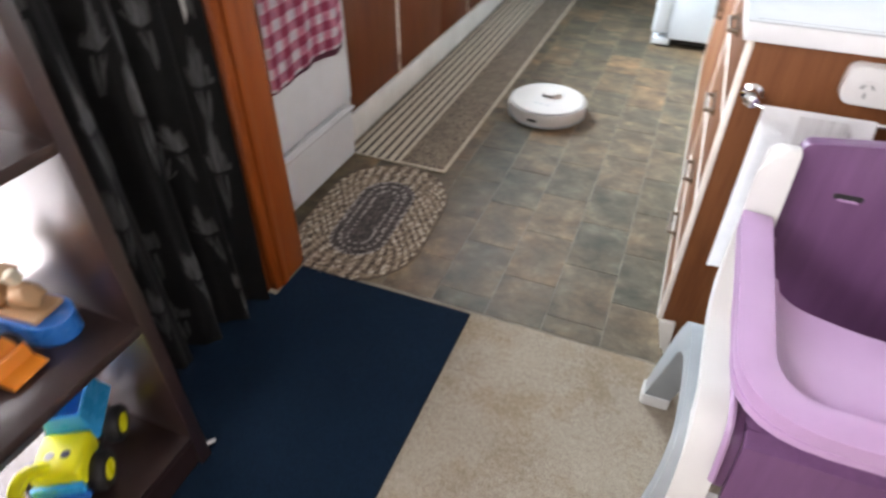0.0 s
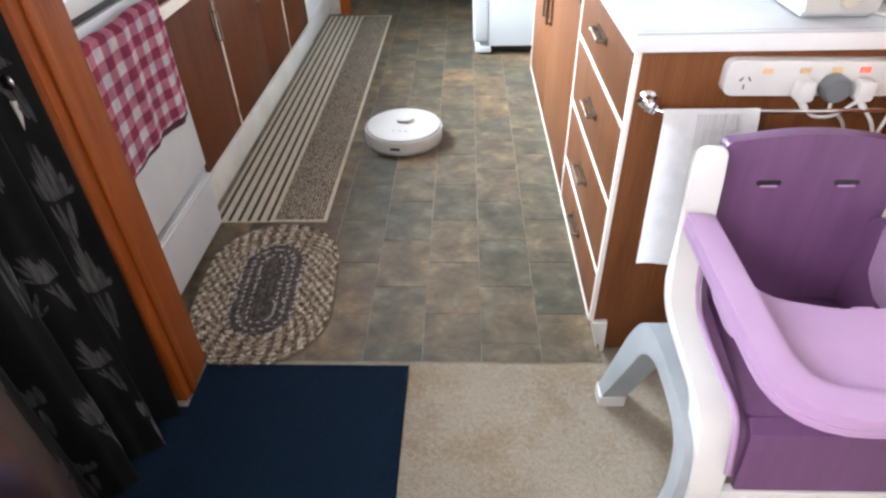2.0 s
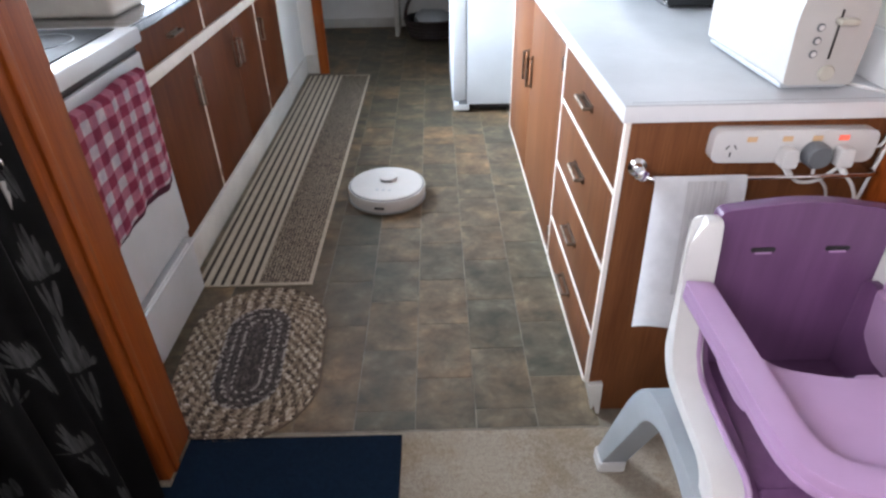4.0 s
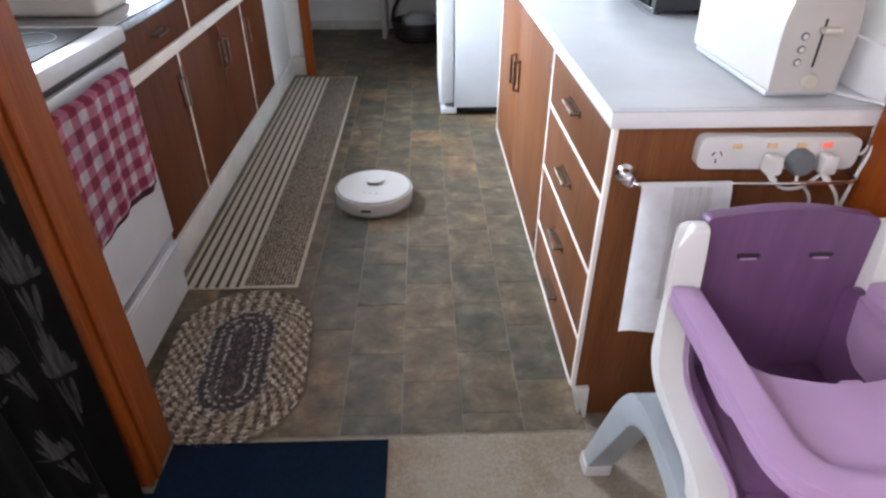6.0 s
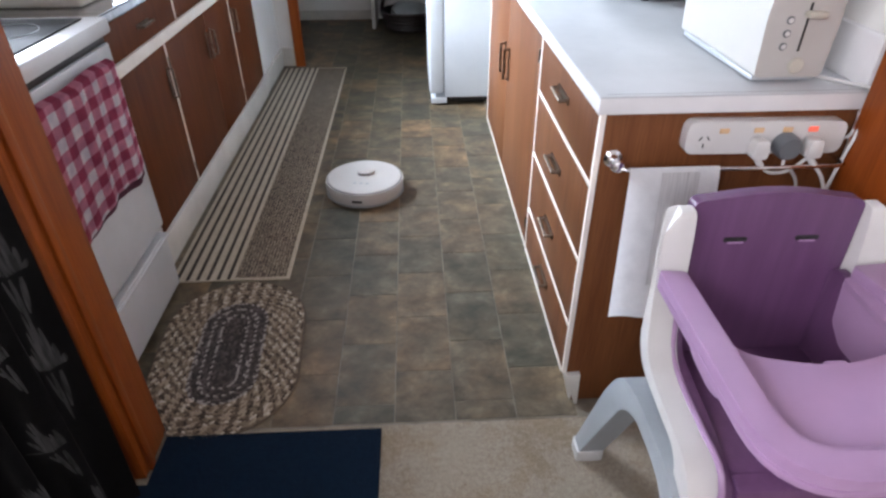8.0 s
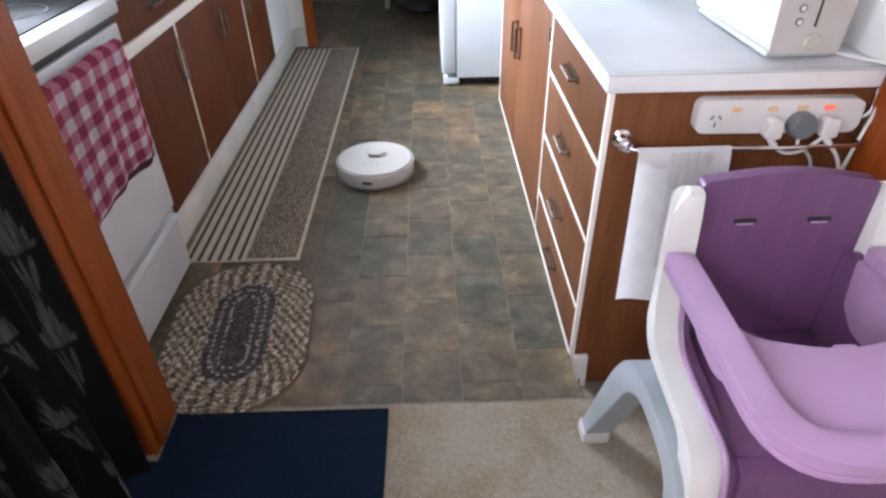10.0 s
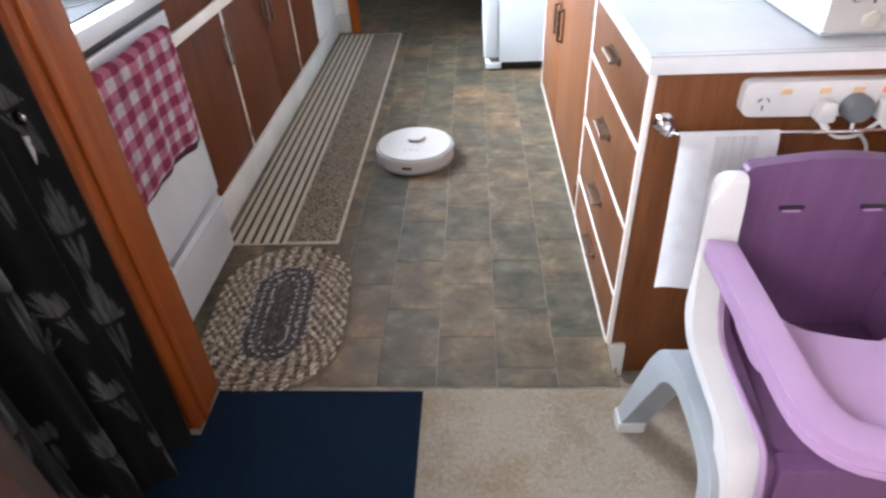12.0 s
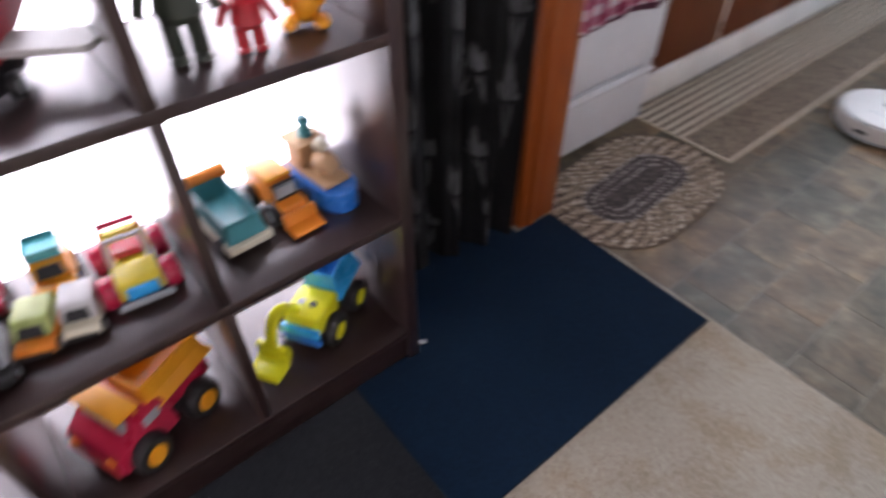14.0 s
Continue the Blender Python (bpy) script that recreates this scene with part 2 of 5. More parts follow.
def slate(name):
    """Printed vinyl tile: finely marbled slate of olive, grey and rust brown, its tone changing from tile to tile."""
    m, nt, p = nodes_of(name)
    co = place_coords(nt, (10, 12, 10))
    n1 = add(nt, "ShaderNodeTexNoise", Scale=1.0, Detail=9.0, Roughness=0.70, Distortion=0.25)
    nt.links.new(co, n1.inputs["Vector"])
    c1 = ramp(nt, n1.outputs[0], [(0.28, (0.036, 0.0285, 0.0190)), (0.43, (0.078, 0.0615, 0.0420)), (0.56, (0.122, 0.0975, 0.0680)), (0.72, (0.215, 0.176, 0.130))])
    n2 = add(nt, "ShaderNodeTexNoise", Scale=0.5, Detail=6.0, Roughness=0.6, Distortion=0.4)
    nt.links.new(co, n2.inputs["Vector"])
    c2 = ramp(nt, n2.outputs[0], [(0.36, (0.76, 0.82, 0.79)), (0.5, (1.0, 0.97, 0.92)), (0.64, (1.20, 1.05, 0.90))])
    info = nt.nodes.new("ShaderNodeObjectInfo")
    c3 = ramp(nt, info.outputs["Random"], [(0.0, (0.66, 0.75, 0.74)), (0.35, (0.92, 0.95, 0.92)), (0.7, (1.06, 1.0, 0.93)), (1.0, (1.30, 1.12, 0.94))])
    a = c1
    for c in (c2, c3):
        mx = nt.nodes.new("ShaderNodeMix")
        mx.data_type, mx.blend_type = "RGBA", "MULTIPLY"
        mx.inputs[0].default_value = 1.0
        nt.links.new(a, mx.inputs[6])
        nt.links.new(c, mx.inputs[7])
        a = mx.outputs[2]
    nt.links.new(a, p.inputs["Base Color"])
    mr = add(nt, "ShaderNodeMapRange")
    mr.inputs["To Min"].default_value, mr.inputs["To Max"].default_value = 0.50, 0.66
    nt.links.new(n1.outputs[0], mr.inputs["Value"])
    nt.links.new(mr.outputs[0], p.inputs["Roughness"])
    p.inputs["Specular IOR Level"].default_value = 0.5
    bump(nt, n1.outputs[0], 0.22, 0.003, p)
    return m


def gingham(name):
    """Red and white check with grey threads, woven in strips of about 24 mm."""
    m, nt, p = nodes_of(name)
    tc = nt.nodes.new("ShaderNodeTexCoord")
    sep = nt.nodes.new("ShaderNodeSeparateXYZ")
    nt.links.new(tc.outputs["UV"], sep.inputs[0])

    def strip(out, shift):
        f = add(nt, "ShaderNodeMath")
        f.operation = "PINGPONG"
        f.inputs[1].default_value = 1.0
        ad = add(nt, "ShaderNodeMath")
        ad.operation = "ADD"
        ad.inputs[1].default_value = shift
        nt.links.new(out, ad.inputs[0])
        nt.links.new(ad.outputs[0], f.inputs[0])
        g = add(nt, "ShaderNodeMath")
        g.operation = "GREATER_THAN"
        g.inputs[1].default_value = 0.5
        nt.links.new(f.outputs[0], g.inputs[0])
        return g.outputs[0]

    s = add(nt, "ShaderNodeMath")
    s.operation = "ADD"
    nt.links.new(strip(sep.outputs[0], 0.0), s.inputs[0])
    nt.links.new(strip(sep.outputs[1], 0.3), s.inputs[1])
    d = add(nt, "ShaderNodeMath")
    d.operation = "MULTIPLY"
    d.inputs[1].default_value = 0.5
    nt.links.new(s.outputs[0], d.inputs[0])
    c = ramp(nt, d.outputs[0], [(0.0, (0.86, 0.78, 0.80)), (0.5, (0.68, 0.25, 0.33)), (1.0, (0.42, 0.05, 0.11))])
    n = add(nt, "ShaderNodeTexNoise", Scale=30.0, Detail=4.0)
    nt.links.new(tc.outputs["Object"], n.inputs["Vector"])
    g2 = ramp(nt, n.outputs[0], [(0.35, (0.72, 0.72, 0.78)), (0.65, (1.0, 1.0, 1.0))])
    mx = nt.nodes.new("ShaderNodeMix")
    mx.data_type, mx.blend_type = "RGBA", "MULTIPLY"
    mx.inputs[0].default_value = 1.0
    nt.links.new(c, mx.inputs[6])
    nt.links.new(g2, mx.inputs[7])
    nt.links.new(mx.outputs[2], p.inputs["Base Color"])
    p.inputs["Roughness"].default_value = 0.95
    w = add(nt, "ShaderNodeTexNoise", Scale=500.0, Detail=1.0)
    nt.links.new(tc.outputs["Object"], w.inputs["Vector"])
    bump(nt, w.outputs[0], 0.4, 0.002, p)
    return m


def plastic(name, c, rough=0.35, var=0.12):
    d = tuple(v * (1 - var) for v in c)
    return surface(name, d, c, (14, 14, 14), rough, relief=0.04, fine=260)


def glow(name, c, strength):
    m, nt, p = nodes_of(name)
    p.inputs["Base Color"].default_value = (*c, 1)
    p.inputs["Emission Color"].default_value = (*c, 1)
    p.inputs["Emission Strength"].default_value = strength
    return m


def glass(name):
    m, nt, p = nodes_of(name)
    p.inputs["Base Color"].default_value = (1, 1, 1, 1)
    p.inputs["Roughness"].default_value = 0.02
    p.inputs["Transmission Weight"].default_value = 1.0
    p.inputs["IOR"].default_value = 1.45
    return m


M_TILE = slate("slate_vinyl")
M_GROUT = surface("pale_vinyl_joint", (0.10, 0.083, 0.060), (0.29, 0.25, 0.195), (9, 9, 9), 0.6)
M_CARPET = pile("beige_carpet", ((0.140, 0.111, 0.082), (0.300, 0.255, 0.200), (0.43, 0.374, 0.305)), clump=80, fine=380, relief=0.32, soiled=0.7)
M_GROUND = surface("pale_paving", (0.22, 0.20, 0.175), (0.34, 0.315, 0.28), (2, 2, 2), 0.9, relief=0.3, fine=60)
M_NAVY = pile("navy_mat", ((0.0012, 0.006, 0.015), (0.0025, 0.0115, 0.027), (0.005, 0.020, 0.042)), clump=90, fine=600, relief=0.6)
M_CHAR = pile("charcoal_mat", ((0.008, 0.009, 0.011), (0.016, 0.017, 0.02), (0.03, 0.031, 0.034)), clump=90, fine=500, relief=0.6)
M_JAMB = wood("varnished_rimu", (0.18, 0.034, 0.005), (0.25, 0.054, 0.008), (0.31, 0.076, 0.013), "z", 0.42, 0.05)
# one veneer in three tones: left fronts painted in shade, right and end lit
M_CAB_SHADE = wood("brown_veneer_shaded", (0.072, 0.0185, 0.0055), (0.098, 0.026, 0.0075), (0.124, 0.036, 0.011), "z", 0.5, 0.0)
M_CABY = wood("brown_veneer_lit", (0.082, 0.0265, 0.0095), (0.122, 0.043, 0.0155), (0.168, 0.066, 0.027), "z", 0.45, 0.0)
M_CABEND = wood("brown_veneer_end_lit", (0.105, 0.033, 0.0105), (0.140, 0.047, 0.0155), (0.180, 0.066, 0.024), "z", 0.5, 0.0)
for m, level in ((M_CAB_SHADE, 0.12), (M_CABY, 0.22), (M_CABEND, 0.2), (M_JAMB, 0.25)):
    m.node_tree.nodes["Principled BSDF"].inputs["Specular IOR Level"].default_value = level
M_EDGE = surface("cream_edge_paint", (0.68, 0.61, 0.54), (0.80, 0.74, 0.67), (12, 12, 12), 0.5)
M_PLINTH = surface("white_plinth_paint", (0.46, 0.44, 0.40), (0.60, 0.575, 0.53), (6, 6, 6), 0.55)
M_TOP = surface("grey_laminate", (0.39, 0.41, 0.425), (0.47, 0.49, 0.505), (5, 5, 5), 0.32, gloss_var=0.06)
M_TOPEDGE = surface("white_laminate_edge", (0.58, 0.58, 0.58), (0.67, 0.67, 0.67), (6, 6, 6), 0.4)
M_STEEL = surface("brushed_steel", (0.30, 0.30, 0.31), (0.46, 0.46, 0.47), (3, 60, 3), 0.15, metal=1.0, gloss_var=0.04, relief=0.03)
M_CHROME = surface("chrome", (0.66, 0.66, 0.68), (0.8, 0.8, 0.82), (10, 10, 10), 0.12, metal=1.0, gloss_var=0.05, relief=0)
M_BRONZE = surface("worn_bronze", (0.11, 0.08, 0.06), (0.27, 0.215, 0.175), (60, 60, 60), 0.4, metal=1.0)
M_ENAMEL = surface("white_enamel", (0.54, 0.54, 0.545), (0.62, 0.62, 0.625), (4, 4, 4), 0.25, gloss_var=0.05, relief=0.02)
M_FRIDGE = surface("white_fridge_enamel", (0.60, 0.645, 0.68), (0.68, 0.725, 0.76), (4, 4, 4), 0.35, relief=0.08, fine=300)
M_BLACKGLASS = surface("black_ceramic_glass", (0.012, 0.012, 0.013), (0.02, 0.02, 0.022), (8, 8, 8), 0.40, gloss_var=0.03, relief=0)
M_BLACKGLASS.node_tree.nodes["Principled BSDF"].inputs["Specular IOR Level"].default_value = 0.02
M_GREY = plastic("grey_plastic", (0.36, 0.39, 0.41), 0.4)
M_WHITE = plastic("white_plastic", (0.55, 0.54, 0.525), 0.35, 0.06)
M_TOASTER = plastic("cream_white_plastic", (0.42, 0.41, 0.385), 0.35, 0.06)
M_ROBOT = plastic("warm_white_plastic", (0.53, 0.51, 0.485), 0.42, 0.06)
M_DARKGREY = plastic("dark_grey_plastic", (0.12, 0.13, 0.14), 0.4)
M_CREAM = plastic("aged_cream_plastic", (0.46, 0.44, 0.37), 0.4)
M_BLACK = plastic("black_plastic", (0.015, 0.015, 0.016), 0.4)
M_LEG = surface("grey_leg_plastic", (0.24, 0.265, 0.28), (0.30, 0.33, 0.345), (10, 10, 10), 0.34, relief=0.04, fine=260)
M_LILAC = plastic("lilac_plastic", (0.325, 0.20, 0.33), 0.36, 0.08)
M_PURPLE = surface("purple_plastic", (0.084, 0.032, 0.087), (0.132, 0.058, 0.132), (45, 45, 4), 0.42, relief=0.08, fine=260, lo=0.25, hi=0.9)
M_WALL = surface("white_wall_paint", (0.68, 0.67, 0.64), (0.76, 0.75, 0.72), (3, 3, 3), 0.75, relief=0.15, fine=90)
M_CEIL = surface("white_ceiling_paint", (0.74, 0.74, 0.73), (0.8, 0.8, 0.79), (3, 3, 3), 0.85, relief=0.1, fine=90)
M_SHELF = surface("espresso_gloss_board", (0.020, 0.0095, 0.0085), (0.034, 0.017, 0.015), (14, 14, 14), 0.35, gloss_var=0.02, relief=0, coat=0.5)
M_SHELF.node_tree.nodes["Principled BSDF"].inputs["Coat Roughness"].default_value = 0.22
M_CURTAIN = surface("black_curtain_cloth", (0.004, 0.004, 0.005), (0.011, 0.011, 0.0125), (30, 30, 30), 0.85, relief=0.5, fine=500)
M_FERN = surface("grey_printed_leaf", (0.012, 0.013, 0.014), (0.12, 0.123, 0.128), (160, 160, 14), 0.85, relief=0.4, fine=500)
M_BACKEDGE = surface("shaded_back_edge", (0.07, 0.014, 0.03), (0.13, 0.03, 0.06), (60, 60, 60), 0.95, relief=0.4, fine=500)
M_TOWEL = surface("white_towelling", (0.80, 0.80, 0.80), (0.90, 0.90, 0.90), (30, 30, 30), 0.95, relief=0.25, fine=420)
M_TOWELGREY = surface("grey_towel_stripe", (0.52, 0.51, 0.50), (0.84, 0.83, 0.82), (180, 8, 8), 0.95, relief=0.25, fine=420)
M_CHECK = gingham("red_gingham")
M_GLASS = glass("clear_glass")
M_ALU = surface("white_window_frame", (0.7, 0.7, 0.7), (0.78, 0.78, 0.78), (6, 6, 6), 0.4)
M_OUT = glow("bright_outdoors", (0.88, 0.91, 1.0), 6.6)
M_LEAD = surface("runner_cream", (0.42, 0.35, 0.265), (0.54, 0.46, 0.36), (90, 20, 20), 0.95, relief=0.8, fine=500)
M_STRIPE = surface("runner_dark_stripe", (0.030, 0.024, 0.02), (0.07, 0.055, 0.045), (80, 80, 80), 0.95, relief=0.8, fine=500)

def yarn(name, c):
    return surface(name, tuple(v * 0.7 for v in c), tuple(min(v * 1.15, 0.9) for v in c), (90, 90, 90), 0.95, relief=0.25, fine=500)


YARN_OUT = [yarn("braid_tone", c) for c in ((0.058, 0.040, 0.028), (0.125, 0.090, 0.063), (0.225, 0.168, 0.118), (0.38, 0.30, 0.225), (0.58, 0.49, 0.40))]
YARN_IN = [yarn("braid_grey_tone", c) for c in ((0.050, 0.040, 0.038), (0.080, 0.064, 0.060), (0.125, 0.102, 0.095), (0.36, 0.32, 0.295))]


def tweed(name):
    """Flat weave in narrow ribs, with slanting taupe and cream dashes."""
    m, nt, p = nodes_of(name)
    tc = nt.nodes.new("ShaderNodeTexCoord")
    mp = add(nt, "ShaderNodeMapping", Rotation=(0, 0, radians(38)), Scale=(330, 120, 50))
    nt.links.new(tc.outputs["Object"], mp.inputs["Vector"])
    v = add(nt, "ShaderNodeTexVoronoi", Scale=1.0, Randomness=0.55)
    nt.links.new(mp.outputs[0], v.inputs["Vector"])
    sep = nt.nodes.new("ShaderNodeSeparateColor")
    nt.links.new(v.outputs["Color"], sep.inputs[0])
    w = add(nt, "ShaderNodeTexWave", Scale=26.0, Distortion=0.6, Detail=1.0)
    w.bands_direction = "X"
    nt.links.new(tc.outputs["Object"], w.inputs["Vector"])
    mx = add(nt, "ShaderNodeMath")
    mx.operation = "MULTIPLY_ADD"
    mx.inputs[1].default_value = 0.35
    nt.links.new(w.outputs["Fac"], mx.inputs[0])
    sc = add(nt, "ShaderNodeMath")
    sc.operation = "MULTIPLY"
    sc.inputs[1].default_value = 0.65
    nt.links.new(sep.outputs[0], sc.inputs[0])
    nt.links.new(sc.outputs[0], mx.inputs[2])
    nt.links.new(ramp(nt, mx.outputs[0], [(0.25, (0.050, 0.036, 0.026)), (0.5, (0.135, 0.102, 0.074)), (0.8, (0.34, 0.275, 0.205))]), p.inputs["Base Color"])
    p.inputs["Roughness"].default_value = 0.95
    bump(nt, mx.outputs[0], 0.6, 0.003, p)
    return m


M_TWEED = tweed("runner_tweed")


# ---------------------------------------------------------------- the shell of the place
def structure(name, bm, material, label, parent=None):
    ob = part(name, bm, material, parent)
    return tagged(ob, label, name.split("_")[0], "", "structure")


def wall_with_hole(axis, a0, a1, u0, u1, z1, holes):
    """A wall slab between a0 and a1 along its thickness, pierced by holes (u0, u1, z0, z1)."""
    bm = bmesh.new()
    cuts = sorted({u0, u1, *(h[0] for h in holes), *(h[1] for h in holes)})
    for s, e in zip(cuts, cuts[1:]):
        spans, z = [], 0.0
        for h in sorted((h for h in holes if h[0] <= s and h[1] >= e), key=lambda h: h[2]):
            if h[2] > z:
                spans.append((z, h[2]))
            z = h[3]
        if z < z1:
            spans.append((z, z1))
        for lo, hi in spans:
            if axis == "x":
                box(a0, a1, s, e, lo, hi, 0, bm)
            else:
                box(s, e, a0, a1, lo, hi, 0, bm)
    bmesh.ops.remove_doubles(bm, verts=bm.verts, dist=1e-5)
    return bm


H = 2.42
structure("ground", box(-40, 40, -40, 40, -0.4, -0.3, 0), M_GROUND, "pale paved ground outside the house")
structure("floor_carpet", box(-1.5, 2.5, -2.3, 1.712, -0.06, 0.0, 0), M_CARPET, "beige short pile carpet floor")
FLOOR = structure("floor_kitchen", box(-2.1, 0.62, 1.712, 6.6, -0.06, -0.0016, 0), M_GROUT, "slate pattern vinyl kitchen floor with pale joints")
structure("ceiling", box(-2.2, 2.6, -2.4, 6.7, H, H + 0.1, 0), M_CEIL, "plain white painted ceiling")
structure("wall_west_living", wall_with_hole("x", -1.45, -1.30, -2.3, 1.58, H, [(-1.15, 1.35, 0.06, 2.06)]), M_WALL, "white living room wall with a wide glass door")
structure("wall_divider_west", box(-2.1, -1.14, 1.60, 1.70, 0, H, 0), M_WALL, "white wall beside the kitchen opening")
structure("wall_divider_east", box(0.59, 2.5, 1.62, 1.755, 0, H, 0), M_WALL, "white wall beside the kitchen opening")
structure("wall_lintel", box(-1.14, 0.59, 1.60, 1.70, 2.08, H, 0), M_WALL, "white wall above the kitchen opening")
structure("wall_east_living", wall_with_hole("x", 2.35, 2.5, -2.3, 1.62, H, [(-1.5, 1.1, 0.75, 2.15)]), M_WALL, "white living room wall with an added window")
structure("wall_south", wall_with_hole("y", -2.3, -2.15, -1.45, 2.5, H, [(-0.9, 1.7, 0.55, 2.15)]), M_WALL, "white rear wall with an added window")
structure("wall_kitchen_east", box(0.56, 0.70, 1.755, 6.6, 0, H, 0), M_WALL, "white kitchen wall behind the worktop")
structure("wall_kitchen_west", wall_with_hole("x", -2.1, -1.96, 1.70, 6.6, H, [(3.0, 4.36, 1.10, 1.86)]), M_WALL, "white kitchen wall with a window over the sink")
structure("wall_far_pier", box(-1.96, -1.24, 5.02, 5.12, 0, H, 0), M_WALL, "white wall beside the laundry doorway")
structure("wall_far_east", box(-0.22, 0.56, 5.02, 5.12, 0, H, 0), M_WALL, "white wall beside the laundry doorway")
structure("wall_far_lintel", box(-1.24, -0.22, 5.02, 5.12, 2.04, H, 0), M_WALL, "white wall above the laundry doorway")
structure("wall_laundry_end", box(-2.1, 0.7, 6.40, 6.55, 0, H, 0), M_WALL, "pale wall at the end of the laundry")
structure("wall_laundry_west", box(-1.52, -1.42, 5.12, 6.40, 0, H, 0), M_WALL, "pale side wall of the laundry")
structure("wall_side_pier", box(-1.96, -1.345, 4.40, 5.02, 0, H, 0.004), M_WALL, "white boxed wall at the end of the bench")
structure("baseboard_pier", box(-1.345, -1.325, 4.40, 5.02, 0, 0.12, 0.004), M_PLINTH, "white painted skirting board")
structure("baseboard_far", box(-1.325, -1.235, 4.995, 5.018, 0, 0.13, 0.004), M_PLINTH, "white painted skirting board")
structure("baseboard_laundry", box(-1.42, -0.72, 6.38, 6.398, 0, 0.08, 0.003), M_PLINTH, "white skirting board")
structure("trim_threshold", box(-1.088, 0.03, 1.7125, 1.7175, -0.002, 0.0012, 0.0005), M_GROUT, "pale joint strip between carpet and vinyl")

# wooden frame of the opening
for nm, x0, x1, a in (("door_frame_west", -1.138, -1.089, -1), ("door_frame_east", 0.536, 0.588, 1)):
    f = thing(nm, (x0, 1.65, 0), "orange varnished wooden door frame of the kitchen opening", "door frame")
    f["kind"] = "structure"
    part("jamb", box(x0, x1, 1.575, 1.722 if a < 0 else 1.757, 0, 2.08, 0.003), M_JAMB, f)
    if a < 0:
        part("architrave", box(x0 - 0.055, x0 + 0.024, 1.556, 1.5735, 0, 2.13, 0.005), M_JAMB, f)
        part("stop_bead", box(x1 - 0.001, x1 + 0.008, 1.60, 1.625, 0, 2.08, 0.002), M_JAMB, f)
        part("rear_architrave", box(x0 - 0.055, x0 + 0.024, 1.7235, 1.740, 0, 2.13, 0.005), M_JAMB, f)
    else:
        part("architrave", box(x1 - 0.024, x1 + 0.055, 1.556, 1.5735, 0, 2.13, 0.005), M_JAMB, f)
head = thing("door_frame_head", (-0.27, 1.65, 2.04), "orange varnished wooden head of the kitchen opening", "door frame")
head["kind"] = "structure"
part("head_jamb", box(-1.088, 0.535, 1.575, 1.722, 2.045, 2.078, 0.003), M_JAMB, head)
lf = thing("door_frame_laundry", (-1.2, 5.07, 0), "orange varnished wooden frame of the laundry doorway", "door frame")
lf["kind"] = "structure"
part("jamb", box(-1.233, -1.195, 5.0, 5.14, 0, 2.03, 0.003), M_JAMB, lf)
part("architrave", box(-1.236, -1.165, 4.975, 4.993, 0, 2.08, 0.005), M_JAMB, lf)

# windows
def window(name, axis, a, u0, u1, z0, z1, label, mid=True):
    w = thing(name, ((a, (u0 + u1) / 2, z0) if axis == "x" else ((u0 + u1) / 2, a, z0)), label, "window")
    w["kind"] = "structure"

    def bar(nm, s0, s1, b0, b1, t=0.03):
        bx = box(a - t, a + t, s0, s1, b0, b1, 0.004) if axis == "x" else box(s0, s1, a - t, a + t, b0, b1, 0.004)
        part(nm, bx, M_ALU, w)

    f = 0.05
    bar("window_frame", u0, u1, z0, z0 + f)
    bar("window_frame", u0, u1, z1 - f, z1)
    bar("window_frame", u0, u0 + f, z0 + f, z1 - f)
    bar("window_frame", u1 - f, u1, z0 + f, z1 - f)
    c = (u0 + u1) / 2
    if mid:
        bar("window_frame", c - 0.03, c + 0.03, z0 + f, z1 - f)
    for s, e in (((u0 + f, c - 0.03), (c + 0.03, u1 - f)) if mid else ((u0 + f, u1 - f),)):
        g = box(a - 0.003, a + 0.003, s, e, z0 + f, z1 - f, 0) if axis == "x" else box(s, e, a - 0.003, a + 0.003, z0 + f, z1 - f, 0)
        ob = part("pane", g, M_GLASS, w)
        ob.visible_shadow = False
    return w


window("door_1", "x", -1.40, -1.15, 1.35, 0.06, 2.06, "wide white framed glass door with bright daylight behind")
window("window_1", "x", -2.03, 3.0, 4.36, 1.10, 1.86, "white framed kitchen window over the bench")
# these two are out of view, added as openings for the fill lamps
window("window_2", "x", 2.42, -1.5, 1.1, 0.75, 2.15, "unseen white framed window added for fill light")
window("window_3", "y", -2.22, -0.9, 1.7, 0.55, 2.15, "unseen white framed rear window added for fill light")
tagged(part("backdrop", box(-1.72, -1.70, -1.8, 1.596, -0.29, 2.4, 0), M_OUT, None), "plain overexposed daylight outside the glass door", "backdrop", "", "structure")

# ---------------------------------------------------------------- stove
stove = thing("stove", (-1.55, 2.1, 0), "white enamel freestanding stove with a black ceramic hob", "stove")
part("body", box(-1.86, -1.262, 1.80, 2.396, 0.03, 0.885, 0.006), M_ENAMEL, stove)
part("plinth", box(-1.84, -1.30, 1.82, 2.38, 0.0, 0.0295, 0.002), M_BLACK, stove, "dark recessed base")
part("drawer", prism(rounded([(-1.262, 0.04), (-1.238, 0.04), (-1.236, 0.225), (-1.222, 0.24), (-1.222, 0.25), (-1.262, 0.25)], 0.004, 2), 1.806, 2.350, "y", 0.003), M_ENAMEL, stove)
part("handle_lip", box(-1.2355, -1.226, 1.85, 2.30, 0.2515, 0.262, 0.003), M_ENAMEL, stove)
part("oven_door", box(-1.262, -1.236, 1.806, 2.365, 0.275, 0.80, 0.008), M_ENAMEL, stove)
